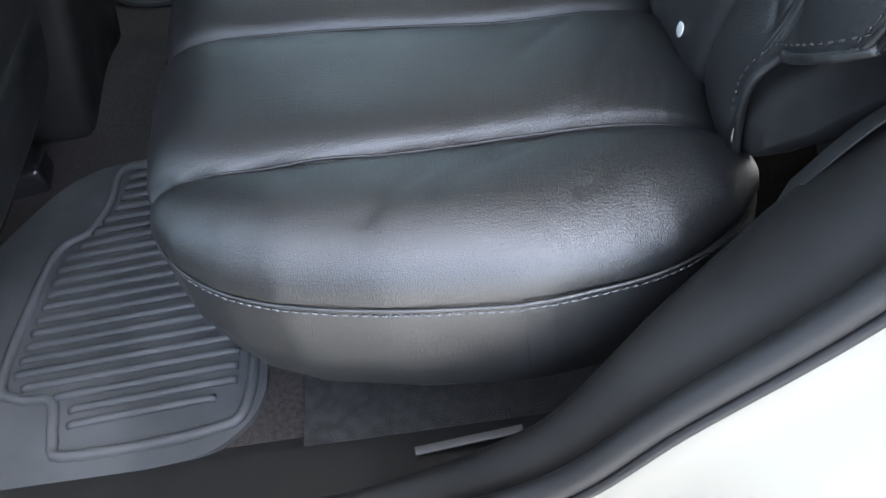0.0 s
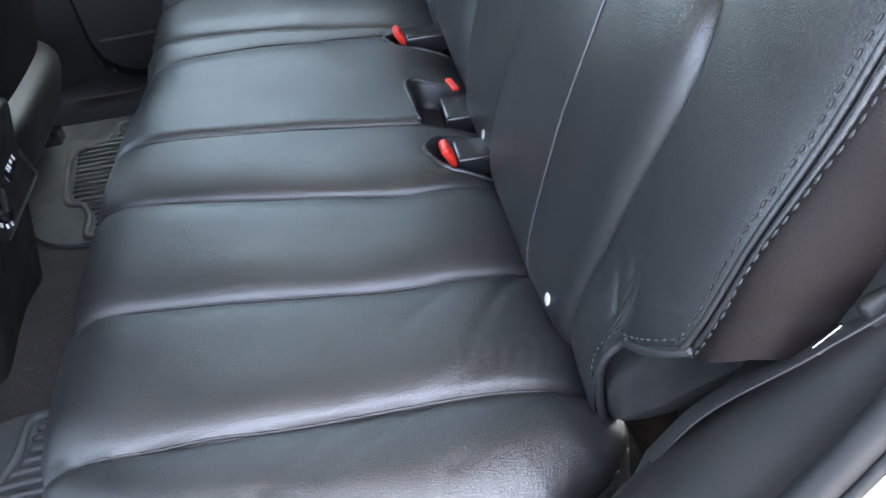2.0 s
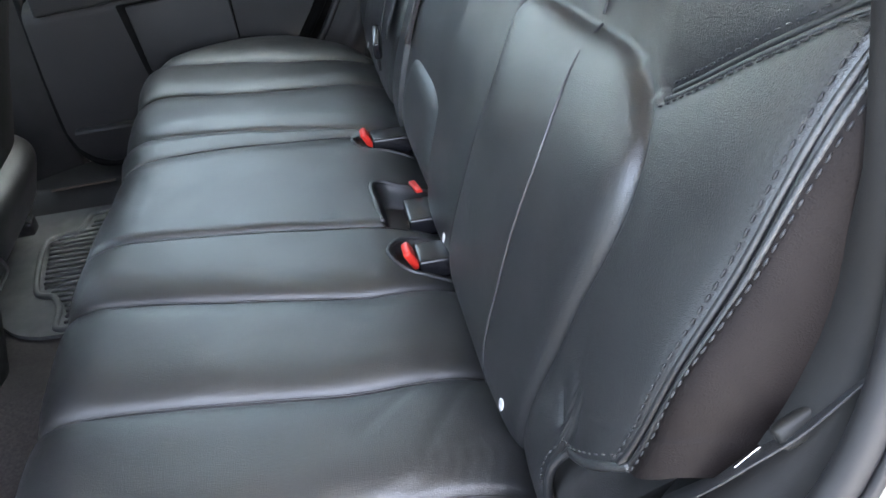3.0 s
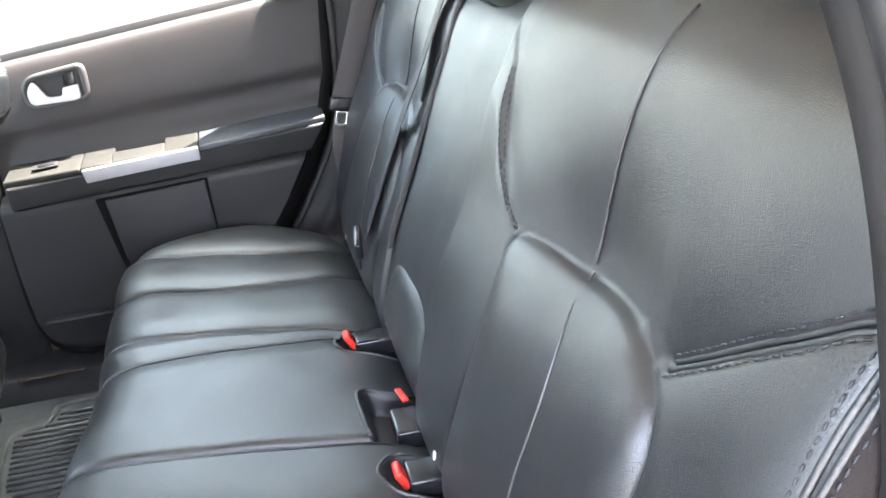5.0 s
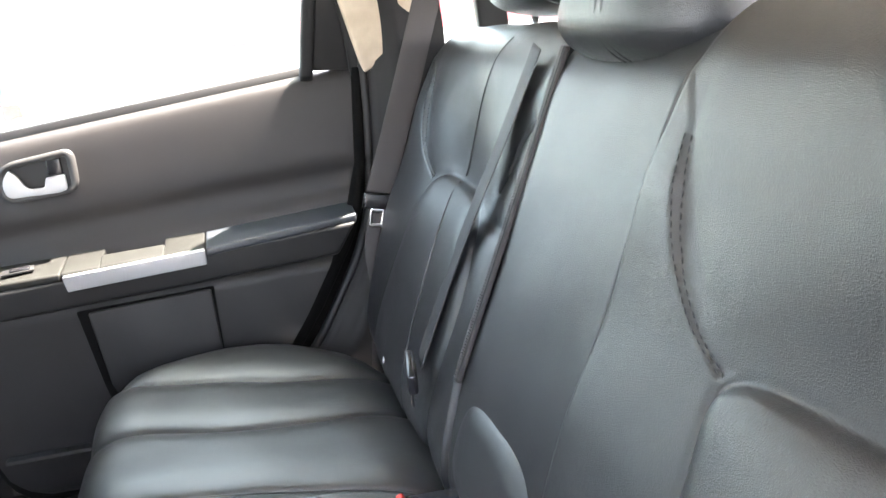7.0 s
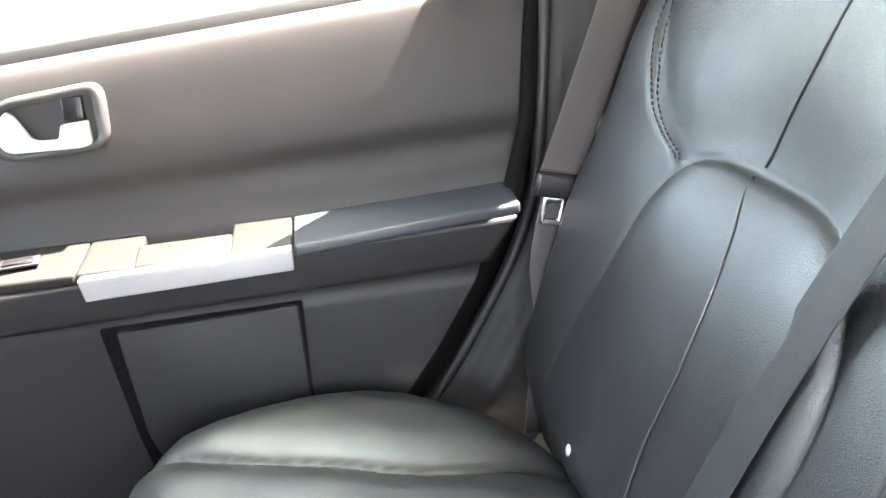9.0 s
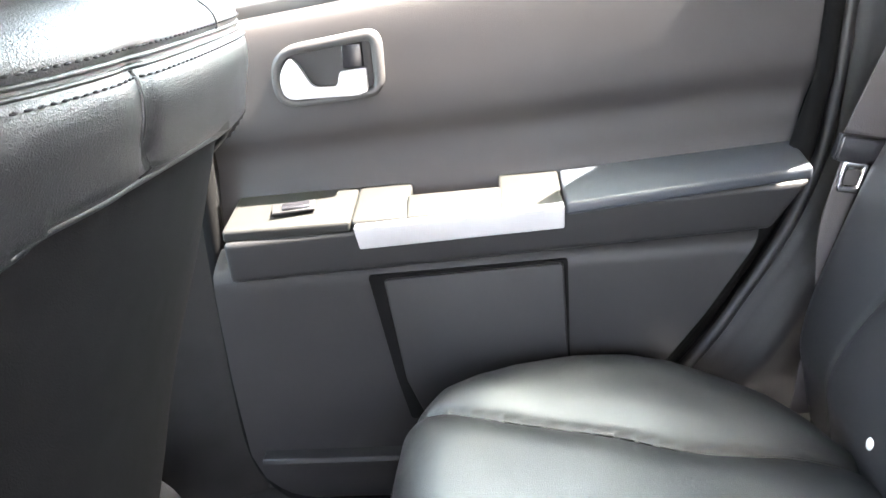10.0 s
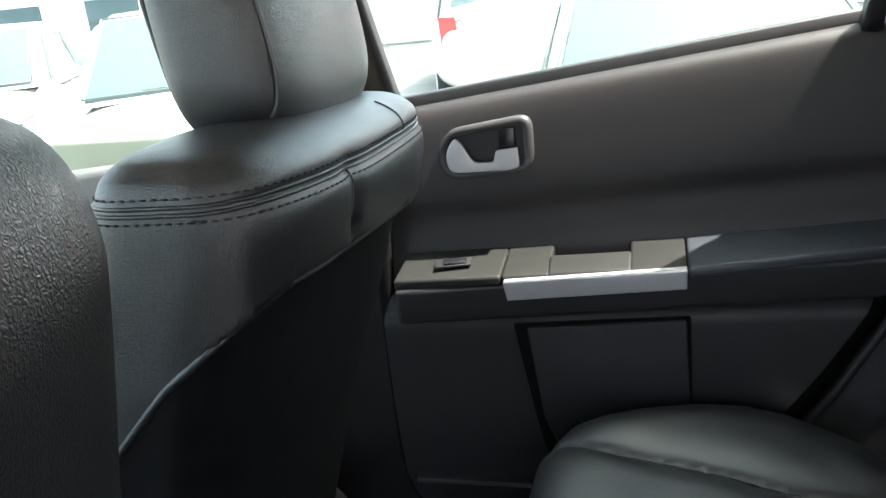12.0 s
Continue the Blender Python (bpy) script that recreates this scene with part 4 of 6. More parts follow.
part("switch_well", rbox((0.046, 0.022, 0.003), 0.001, 2, pose(-0.538, 0.735, 1.0045, 6, -2, 8)), RUBBER, sw)
part("cup_floor", rbox((0.10, 0.045, 0.01), 0.002, 2, pose(-0.364, 0.762, 0.985)), RUBBER, door)

# lower pocket; a near-black sheet paints the shade in its joint
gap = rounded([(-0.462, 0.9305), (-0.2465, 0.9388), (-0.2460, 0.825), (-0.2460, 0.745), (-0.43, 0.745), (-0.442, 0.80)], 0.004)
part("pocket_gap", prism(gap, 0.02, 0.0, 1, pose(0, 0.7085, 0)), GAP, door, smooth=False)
lid = rounded([(-0.445, 0.926), (-0.2515, 0.9355), (-0.2485, 0.825), (-0.2485, 0.75), (-0.413, 0.75), (-0.431, 0.80)], 0.005)
part("pocket_lid", prism(lid, 0.02, 0.002, 2, pose(0, 0.7045, 0)), DOOR_PLASTIC, door)
part("pocket_floor", hexa([(-0.615, 0.70, 0.690), (-0.615, 0.73, 0.690), (-0.615, 0.73, 0.697), (-0.615, 0.703, 0.697)], [(-0.42, 0.70, 0.690), (-0.42, 0.73, 0.690), (-0.42, 0.73, 0.697), (-0.42, 0.703, 0.697)], 0.002), DOOR_PLASTIC, door)

# handle
bez = rounded([(-0.552, 1.102), (-0.55, 1.166), (-0.431, 1.182), (-0.431, 1.112)], [0.030, 0.028, 0.020, 0.020], 7)
inner = rounded([(-0.544, 1.110), (-0.542, 1.158), (-0.442, 1.170), (-0.442, 1.120)], [0.024, 0.02, 0.006, 0.008], 7)


def ring_prism(outer, hole, depth, m):
    bm = bmesh.new()
    n = len(outer)
    o0, o1 = [bm.verts.new((u, 0, v)) for u, v in outer], [bm.verts.new((u, depth, v)) for u, v in outer]
    h0, h1 = [bm.verts.new((u, 0.002, v)) for u, v in hole], [bm.verts.new((u, depth, v)) for u, v in hole]
    for i in range(n):
        j = (i + 1) % n
        bm.faces.new((o0[i], o0[j], h0[j], h0[i])), bm.faces.new((o1[j], o1[i], o0[i], o0[j])), bm.faces.new((h0[i], h0[j], h1[j], h1[i]))
    bmesh.ops.transform(bm, matrix=m, verts=bm.verts)
    return bm


handle = part("door_handle", ring_prism(bez, inner, 0.018, pose(0, 0.774, 0)), BEZEL, door, "inner door handle with grey surround")
part("cup", prism(inner, 0.003, 0, 1, pose(0, 0.7835, 0)), RUBBER, handle, smooth=False)
lever = rounded([(-0.541, 1.112), (-0.5435, 1.140), (-0.530, 1.158), (-0.521, 1.150), (-0.508, 1.124), (-0.482, 1.124), (-0.478, 1.139), (-0.449, 1.142), (-0.449, 1.117), (-0.46, 1.113)], [0.016, 0.014, 0.006, 0.008, 0.008, 0.004, 0.003, 0.003, 0.003, 0.01], 5)
part("lever", prism(lever, 0.008, 0.002, 3, pose(0, 0.7735, 0)), SATIN, handle, "satin silver handle lever")
part("lock_slide", rbox((0.022, 0.008, 0.026), 0.002, 2, pose(-0.463, 0.780, 1.155)), GLOSS_BLACK, handle)

# added black backing that stands for the shade in the joint behind the door
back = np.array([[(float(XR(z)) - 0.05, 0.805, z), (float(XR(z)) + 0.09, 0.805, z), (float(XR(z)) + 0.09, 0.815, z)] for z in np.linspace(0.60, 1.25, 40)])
tagged(obj("trim_backing", back.reshape(-1, 3), grid_faces(40, 3, flip=True), GAP), "black sheet standing for the shade in the joint behind the closed rear door", "trim", kind="structure")
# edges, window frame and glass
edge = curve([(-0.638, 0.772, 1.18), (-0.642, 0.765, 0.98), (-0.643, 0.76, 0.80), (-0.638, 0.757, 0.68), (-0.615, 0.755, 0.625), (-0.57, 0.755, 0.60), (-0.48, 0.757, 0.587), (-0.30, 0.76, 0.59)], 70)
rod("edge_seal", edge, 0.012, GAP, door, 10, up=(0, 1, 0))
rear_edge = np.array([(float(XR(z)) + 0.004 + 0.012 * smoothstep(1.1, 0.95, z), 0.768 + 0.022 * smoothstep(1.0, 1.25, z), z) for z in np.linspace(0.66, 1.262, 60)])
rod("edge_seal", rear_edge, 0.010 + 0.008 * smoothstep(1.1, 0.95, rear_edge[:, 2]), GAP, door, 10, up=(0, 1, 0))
part("belt_seal", hexa([(-0.625, 0.818, 1.186), (-0.625, 0.84, 1.186), (-0.625, 0.84, 1.204), (-0.625, 0.822, 1.204)], [(-0.05, 0.818, 1.254), (-0.05, 0.84, 1.254), (-0.05, 0.84, 1.270), (-0.05, 0.822, 1.270)], 0.003), RUBBER, door)
frame_front = curve([(-0.628, 0.822, 1.19), (-0.645, 0.775, 1.33), (-0.655, 0.72, 1.48), (-0.64, 0.69, 1.56)], 30)
ribbon("window_frame", frame_front, 0.045, (1, 0, 0), RUBBER, door, 0.02, 30)
ribbon("window_frame", [(-0.65, 0.69, 1.555), (-0.3, 0.685, 1.575), (-0.02, 0.685, 1.555)], 0.05, (0, 0.4, 1), RUBBER, door, 0.02, 30)
ribbon("window_divider", [(-0.045, 0.812, 1.25), (-0.03, 0.762, 1.38), (-0.005, 0.695, 1.56)], 0.022, (1, 0, 0), RUBBER, door, 0.02, 30)
sail = [(-0.034, 1.262), (0.036, 1.258), (0.005, 1.43), (-0.012, 1.43)]
corner = hexa([(x, 0.80 - 0.38 * (z - 1.26), z) for x, z in sail], [(x, 0.815 - 0.38 * (z - 1.26), z) for x, z in sail], 0.003)
part("corner_trim", corner, DOOR_PLASTIC, door, "black triangular window corner trim")
ribbon("window_frame", [(0.045, 0.80, 1.25), (0.03, 0.765, 1.36), (-0.005, 0.715, 1.49), (-0.03, 0.69, 1.57)], 0.03, (1, 0, 0), RUBBER, door, 0.02, 30)
pane("glass", [(-0.63, 0.828, 1.19), (-0.045, 0.828, 1.255), (-0.01, 0.70, 1.56), (-0.645, 0.70, 1.56)], door)

# pillar between the far doors
tagged(part("wall_far_pillar", hexa([(-0.735, 0.80, 1.19), (-0.645, 0.80, 1.19), (-0.645, 0.765, 1.19), (-0.735, 0.765, 1.19)], [(-0.72, 0.70, 1.58), (-0.66, 0.70, 1.58), (-0.66, 0.66, 1.58), (-0.72, 0.66, 1.58)], 0.008), BEIGE, None), "beige upper pillar trim between the doors", "pillar", kind="structure")
tagged(part("wall_far_pillar", hexa([(-0.78, 0.82, 0.56), (-0.638, 0.82, 0.56), (-0.638, 0.770, 0.56), (-0.78, 0.72, 0.56)], [(-0.735, 0.84, 1.19), (-0.638, 0.84, 1.19), (-0.638, 0.785, 1.19), (-0.735, 0.755, 1.19)], 0.008), TRIM_PLASTIC, None), "dark lower pillar trim between the doors", "pillar", kind="structure")
tagged(part("trim_sill", hexa([(-1.0, 0.66, 0.54), (-1.0, 0.78, 0.54), (-1.0, 0.78, 0.60), (-1.0, 0.70, 0.585)], [(-0.2, 0.66, 0.54), (-0.2, 0.78, 0.54), (-0.2, 0.78, 0.60), (-0.2, 0.70, 0.585)], 0.008), TRIM_PLASTIC, None), "dark plastic far door sill", "sill", kind="structure")
# added strip that paints the sunlit edge of the far sill
tagged(part("trim_sunlit_edge", rbox((0.13, 0.010, 0.004), 0.001, 1, pose(-0.63, 0.69, 0.586, -12)), SUNLIT_TRIM, None), "brown strip standing for the sunlit edge of the far sill trim", "scuff plate", kind="structure")


# ---- headrests ----
def pad(center, half, tilt=0.0, p=2.6, nu=96, nv=64, taper=0.10, q=None):
    """Vertices and faces of a rounded cushion block."""
    a, b = np.linspace(0, 2 * np.pi, nu, endpoint=False), np.linspace(-np.pi / 2, np.pi / 2, nv)
    f = lambda c, e: np.sign(c) * np.abs(c) ** (2 / e)
    A, B = np.meshgrid(a, b)
    q = q or p
    x, y, z = half[0] * f(np.cos(A), p) * f(np.cos(B), q), half[1] * f(np.sin(A), p) * f(np.cos(B), q), half[2] * f(np.sin(B), q)
    y = y * (1 - taper * (z / half[2]))
    x = x + 0.12 * half[0] * np.sin(3 * z / half[2]) * 0.3
    m = pose(*center, 0, tilt, 0)
    v = [tuple(m @ Vector(k)) for k in np.stack([x, y, z], 2).reshape(-1, 3)]
    return v, grid_faces(nv, nu, True), m


def headrest(place, half, tilt, label, group, post_y=0.06, post=0.06, p=3.2, taper=0.10, seam_y=0.6, seam_at=None):
    t = thing("headrest", (place[0], place[1], place[2] - half[2]), label, "headrest", group)
    v, f, m = pad(place, half, tilt, p, taper=taper)
    obj("cushion", v, f, LEATHER, t)
    for k in seam_at or (-seam_y, seam_y):
        # piped side seam running round the pad
        line = []
        for b in np.linspace(0, 2 * np.pi, 80, endpoint=False):
            y = k * half[1]
            s = (1 - abs(k) ** p) ** (1 / p)
            c, d = math.cos(b), math.sin(b)
            e = 2 / p
            zz = s * half[2] * math.copysign(abs(d) ** e, d)
            line.append(m @ Vector((s * half[0] * math.copysign(abs(c) ** e, c) * 1.0, y * (1 - taper * zz / half[2]), zz)))
        rod("seam", line, 0.0022, LEATHER, t, 6, closed=True, up=(0, 1, 0))
    for k in (-1, 1):
        base = Vector((place[0], place[1] + k * post_y, place[2] - half[2] + 0.01))
        rod("post", [base, base - Vector((0.0, 0, post))], 0.006, CHROME, t, 10)
        part("guide", rbox((0.03, 0.034, 0.012), 0.004, 3, Matrix.Translation(base - Vector((0, 0, post - 0.004)))), GLOSS_BLACK if post != 0.025 else SATIN, t)
    return t


headrest((0.28, -0.355, 1.388), (0.07, 0.172, 0.105), 12, "large black leather rear headrest with side seam", "rear headrests", seam_y=0.7)
headrest((0.28, 0.49, 1.416), (0.065, 0.135, 0.095), 12, "black leather rear headrest over the narrow backrest", "rear headrests", seam_y=0.7)
headrest((0.225, 0.055, 1.328), (0.085, 0.125, 0.060), 8, "low rounded black leather centre headrest", "rear headrests", 0.05, 0.012, 2.6, seam_at=(-0.22, -0.30))


# ---- front seats ----
FS_REAR = ([0.60, 0.70, 0.80, 0.90, 1.0, 1.1, 1.2, 1.30], [-0.695, -0.67, -0.64, -0.606, -0.572, -0.538, -0.503, -0.483])


def front_seat(label, yc, dz, rear, half=0.255, lean=0.10, bow=0.045, bottom=0.62, plain=False):
    """A front seat seen from behind; lean: fall of its top across the car."""
    t = thing("front_seat", (rear[1][0] - 0.2, yc, FLOOR), label, "car seat", "front seats")
    # sections from the hips to the shoulders: height, half depth, half width, set-back of the rear face
    secs = curve([(bottom, 0.06, 0.85, 0.02), (0.75, 0.085, 0.93, 0), (0.95, 0.09, 0.97, 0), (1.08, 0.088, 1.0, 0), (1.15, 0.084, 1.0, 0), (1.20, 0.080, 1.0, 0.0), (1.232, 0.078, 0.998, 0.0), (1.248, 0.074, 0.985, 0.006), (1.260, 0.066, 0.95, 0.018), (1.270, 0.05, 0.86, 0.038), (1.276, 0.03, 0.62, 0.062), (1.278, 0.006, 0.2, 0.085)], 230)
    a = np.linspace(0, 2 * np.pi, 300, endpoint=False)
    # more columns along the flat inner side
    flank = np.arcsin(np.linspace(0.02, 0.72, 40) ** (1 / 0.42))
    a = np.sort(np.concatenate([a, 1.5 * np.pi + flank, 1.5 * np.pi - flank]))
    c, s = np.cos(a), np.sin(a)
    rows, hems = [], []
    for z, hx, hy, back in secs:
        xr = np.interp(z + dz, rear[0], rear[1]) - back
        X = xr - hx + hx * np.sign(c) * np.abs(c) ** 0.42
        Y = half * hy * np.sign(s) * np.abs(s) ** 0.42
        X -= bow * (Y / half) ** 2 * smoothstep(-0.2, 0.3, c)
        face = smoothstep(0.1, 0.6, c)
        d = seam(np.abs(z - SHOULDER), 0.0 if plain else 0.007, 0.006, 0.003, 0.02)
        d = d + seam(distance(Y, np.full_like(Y, z), CROSS), 0.0 if plain else 0.005, 0.005, 0.002, 0.02)
        hems.append(ARCH_FRONT(Y, xr - X) if not plain else 0 * Y)
        edge = z - hems[-1]
        d += np.where(edge < 0, -0.016 * smoothstep(0, -0.012, edge), 0.006 * np.exp(-edge / 0.02))
        d += 0.0018 * np.sin(17 * Y + 3 * z) * np.sin(21 * z + 5 * Y)
        X = X + d * face
        Z = z + dz - lean * Y * smoothstep(0.85, 1.15, z)
        rows.append(np.stack([X, Y + yc, Z], 1))
    R = np.array(rows)
    faces = grid_faces(len(rows), len(a), True)
    flat = R.reshape(-1, 3)
    hem = np.array(hems)
    low = (np.repeat(secs[:, 0], len(a)) < hem.reshape(-1) - 0.004) & (np.tile(np.where(s < 0, c + 0.87, c), len(rows)) > 0.12) & (not plain)
    shell = obj("backrest", flat, [f for f in faces if not all(low[k] for k in f)], LEATHER, t)
    if low.any():
        obj("back_panel", flat, [f for f in faces if all(low[k] for k in f)], BACK_CLOTH, shell, "black cloth panel recessed into the seat back")
    heights = secs[:, 0]
    rear_half = [j for j in np.argsort(s) if c[j] > 0.02]

    def on_seat(points, out=0.001):
        res = []
        for Y, z in points:
            i = int(np.clip(np.searchsorted(heights, z), 1, len(heights) - 1))
            w = float(np.clip((z - heights[i - 1]) / (heights[i] - heights[i - 1] + 1e-9), 0, 1))
            row = R[i - 1, rear_half] * (1 - w) + R[i, rear_half] * w
            res.append([np.interp(Y + yc, row[:, 1], row[:, k]) for k in range(3)])
        return np.array(res) + np.array((out, 0, 0.4 * out))

    # columns from the door side round the rear to the middle of the car
    round_back = [j for j in range(len(a)) if (c[j] > 0.15 if s[j] > 0 else c[j] > -0.85)]
    round_back.sort(key=lambda j: -math.atan2(s[j], c[j]))

    def around(z, out=0.0):
        i = int(np.clip(np.searchsorted(heights, z), 1, len(heights) - 1))
        w = float((z - heights[i - 1]) / (heights[i] - heights[i - 1] + 1e-9))
        line = R[i - 1, round_back] * (1 - w) + R[i, round_back] * w
        t = np.gradient(line, axis=0)
        n = np.stack([-t[:, 1], t[:, 0], 0 * t[:, 0]], 1)
        return line + out * n / (np.linalg.norm(n, axis=1)[:, None] + 1e-9)

    for k in () if plain else (-1, 1):
        rod("seam", around(SHOULDER + 0.0024 * k, 0.0002), 0.0015, LEATHER, shell, 7)
        stitches("stitching", around(SHOULDER + 0.0075 * k, 0.0008), THREAD, shell, 0.0045, 0.003, 0.0009, label="fine dark stitching")
    if plain:
        side = R[np.arange(20, 225), int(0.205 * len(a))]
        rod("piping", side, 0.0022, LEATHER, shell, 7)
    else:
        rod("seam", on_seat([(y, z) for y, z in curve(CROSS, 30)], 0.0) + np.array((0, 0.003, 0)), 0.0016, LEATHER, shell, 7)
        rod("seam", on_seat([(0.075, z) for z in np.linspace(SHOULDER + 0.004, 1.270, 30)], 0.0), 0.0014, LEATHER, shell, 7)
    if not plain:
        edge_line = []
        for j in round_back:
            over = heights - hem[:, j] + 0.0045
            i = int(np.argmax(over > 0))
            if i > 0:
                w = -over[i - 1] / (over[i] - over[i - 1])
                edge_line.append(R[i - 1, j] * (1 - w) + R[i, j] * w)
        rod("seam", curve(edge_line[::3], 160), 0.0030, LEATHER, shell, 8)
    x0 = rear[1][0]
    obj("seat_base", *pad((x0 - 0.22, yc, 0.72), (0.27, 0.25, 0.085), 4, 4)[:2], LEATHER, t)
    obj("plinth", *pad((x0 - 0.27, yc, 0.61), (0.24, 0.20, 0.07), 0, 5)[:2], TRIM_PLASTIC, t)
    for k in (-1, 1):
        part("rail", rbox((0.50, 0.04, 0.035), 0.006, 2, pose(x0 - 0.27, yc + k * 0.19, FLOOR + 0.017)), GLOSS_BLACK, t)
    return t


SHOULDER = 1.240
CROSS = np.array([(-0.078, 1.236), (-0.076, 1.20), (-0.068, 1.168)])


def ARCH_FRONT(y, ahead):
    """Height of the hem over the seat-back panel, falling round the inner side."""
    return np.where(y > 0, 1.178 - 0.05 * np.maximum(y, 0) - 12.0 * np.maximum(y - 0.15, 0) ** 2,
                    1.178 - np.interp(ahead, [0.012, 0.03, 0.066, 0.097, 0.117, 0.16], [0, 0.017, 0.054, 0.101, 0.138, 0.235]))


front_seat("black leather front passenger seat with recessed seat back panel", 0.400, -0.008, FS_REAR, 0.212, 0.06, 0.016)
driver = front_seat("black leather driver seat set further back", -0.252, 0.080, ([0.60, 0.70, 0.80, 0.90, 1.0, 1.1, 1.2, 1.3, 1.4], [-0.69, -0.64, -0.59, -0.545, -0.500, -0.460, -0.428, -0.410, -0.404]), 0.235, 0.0, 0.03, 0.70, True)
part("rail_cap", rbox((0.065, 0.055, 0.04), 0.008, 3, pose(-0.735, -0.165, FLOOR + 0.02, 0, 0, 8)), GLOSS_BLACK, driver, "black plastic rail end cap")
rod("cable", curve([(-0.80, -0.10, 0.60), (-0.745, -0.085, 0.602), (-0.69, -0.088, 0.590), (-0.655, -0.07, 0.603)], 30), 0.003, FRONT_TRIM, driver, 6, label="thin grey cable under the seat")
headrest((-0.60, 0.436, 1.340), (0.056, 0.125, 0.098), -10, "black leather front headrest with piped seams", "front headrests", 0.055, 0.025, 3.4, 0.04, seam_at=(-0.84,))


# ---- belts and buckles ----
def tongue(place, turn, parent):
    body = part("tongue", rbox((0.055, 0.012, 0.028), 0.004, 2, pose(*place, *turn)), GLOSS_BLACK, parent, "black plastic and steel belt tongue")
    m = pose(*place, *turn)
    part("blade", ring_prism(rounded([(-0.013, -0.045), (-0.013, -0.010), (0.013, -0.010), (0.013, -0.045)], 0.004), rounded([(-0.007, -0.038), (-0.007, -0.022), (0.007, -0.022), (0.007, -0.038)], 0.002), 0.003, m), CHROME, body, "steel blade")


far_belt = thing("seat_belt", (0.01, 0.70, 0.78), "dark grey far seat belt hanging from the pillar", "seat belt", "seat belts")
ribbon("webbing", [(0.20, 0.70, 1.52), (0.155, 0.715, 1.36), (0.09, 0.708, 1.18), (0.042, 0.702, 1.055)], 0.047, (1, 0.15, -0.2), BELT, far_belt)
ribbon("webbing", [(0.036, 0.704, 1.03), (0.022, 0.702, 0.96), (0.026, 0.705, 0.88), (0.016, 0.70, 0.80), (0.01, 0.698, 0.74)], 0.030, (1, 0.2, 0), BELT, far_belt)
tongue((0.04, 0.698, 1.045), (0, 12, 4), far_belt)

mid_belt = thing("seat_belt", (0.02, 0.2, 0.9), "dark grey centre seat belt across the narrow backrest", "seat belt", "seat belts")
bl = np.array([(0.153, 0.208, 1.295), (0.116, 0.231, 1.20), (0.081, 0.248, 1.12), (0.044, 0.264, 1.03), (0.004, 0.276, 0.93)])
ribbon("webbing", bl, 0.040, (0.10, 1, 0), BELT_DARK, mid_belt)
tongue((-0.012, 0.254, 0.928), (0, -14, 82), mid_belt)

near_belt = thing("seat_belt", (0.02, -0.65, 0.86), "dark grey near seat belt beside the bolster", "seat belt", "seat belts")
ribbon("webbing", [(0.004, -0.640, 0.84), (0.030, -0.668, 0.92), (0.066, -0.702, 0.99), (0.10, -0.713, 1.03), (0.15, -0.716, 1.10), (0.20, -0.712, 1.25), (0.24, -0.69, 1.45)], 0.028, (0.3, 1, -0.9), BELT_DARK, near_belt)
part("blade", rbox((0.018, 0.003, 0.006), 0.001, 2, pose(0.072, -0.703, 0.994, -35, -30, 10)), CHROME, near_belt, "steel belt tongue blade")
part("stop", rbox((0.055, 0.010, 0.014), 0.004, 3, pose(0.104, -0.710, 1.026, -35, -22, 6)), ARMREST_GREY, near_belt, "grey plastic tongue grip")
part("anchor", rbox((0.022, 0.010, 0.034), 0.004, 2, pose(0.012, -0.640, 0.825, 0, 25, 10)), RUBBER, near_belt, "dark anchor bracket")


def buckle(place, half_w, label, red=True):
    t = thing("seat_belt_buckle", (place[0] + 0.04, place[1], place[2] - 0.02), label, "belt buckle", "belt buckles")
    x, y, z = place
    part("body", hexa([(x + 0.006, y - half_w, z - 0.025), (x + 0.006, y + half_w, z - 0.025), (x + 0.006, y + half_w, z - 0.001), (x + 0.006, y - half_w, z - 0.001)], [(x + 0.075, y - half_w, z - 0.03), (x + 0.075, y + half_w, z - 0.03), (x + 0.075, y + half_w, z - 0.004), (x + 0.075, y - half_w, z - 0.004)], 0.004, 3), GLOSS_BLACK, t)
    if red:
        part("release_button", rbox((0.010, half_w * 1.25, 0.026), 0.0045, 3, pose(x, y, z - 0.004, 0, -25, 0)), RED, t, "red release button")
    return t


buckle((-0.046, -0.203, 0.838), 0.021, "black seat belt buckle with red button in a leather well")
buckle((-0.058, 0.108, 0.846), 0.019, "black seat belt buckle with red button beside the far seat")
b3 = buckle((-0.042, -0.098, 0.834), 0.028, "black centre belt buckle lying in a deep leather slot", red=False)
part("release_button", rbox((0.008, 0.03, 0.004), 0.001, 2, pose(-0.015, -0.050, 0.836, 0, 0, 10)), RED, b3, "thin red button edge")
for x0, y0, y1, top, ob in ((-0.070, -0.238, -0.166, near_top, near_cushion), (-0.079, 0.074, 0.144, far_top, far_cushion)):
    m = (y0 + y1) / 2
    lip = on_top(top, [(0.01, y0), (-0.03, y0), (x0 + 0.014, y0 + 0.008), (x0, m), (x0 + 0.014, y1 - 0.008), (-0.03, y1), (0.01, y1)], 60)
    rod("well_piping", lip + np.array((0, 0, 0.001)), 0.0026, LEATHER, ob, 7, label="leather piping round the buckle well")
lip = on_top(far_top, [(-0.066, -0.128), (-0.069, -0.09), (-0.067, -0.030), (-0.03, -0.024), (0.01, -0.024)], 50)
rod("well_piping", lip + np.array((0, 0, 0.001)), 0.003, LEATHER, far_cushion, 7)

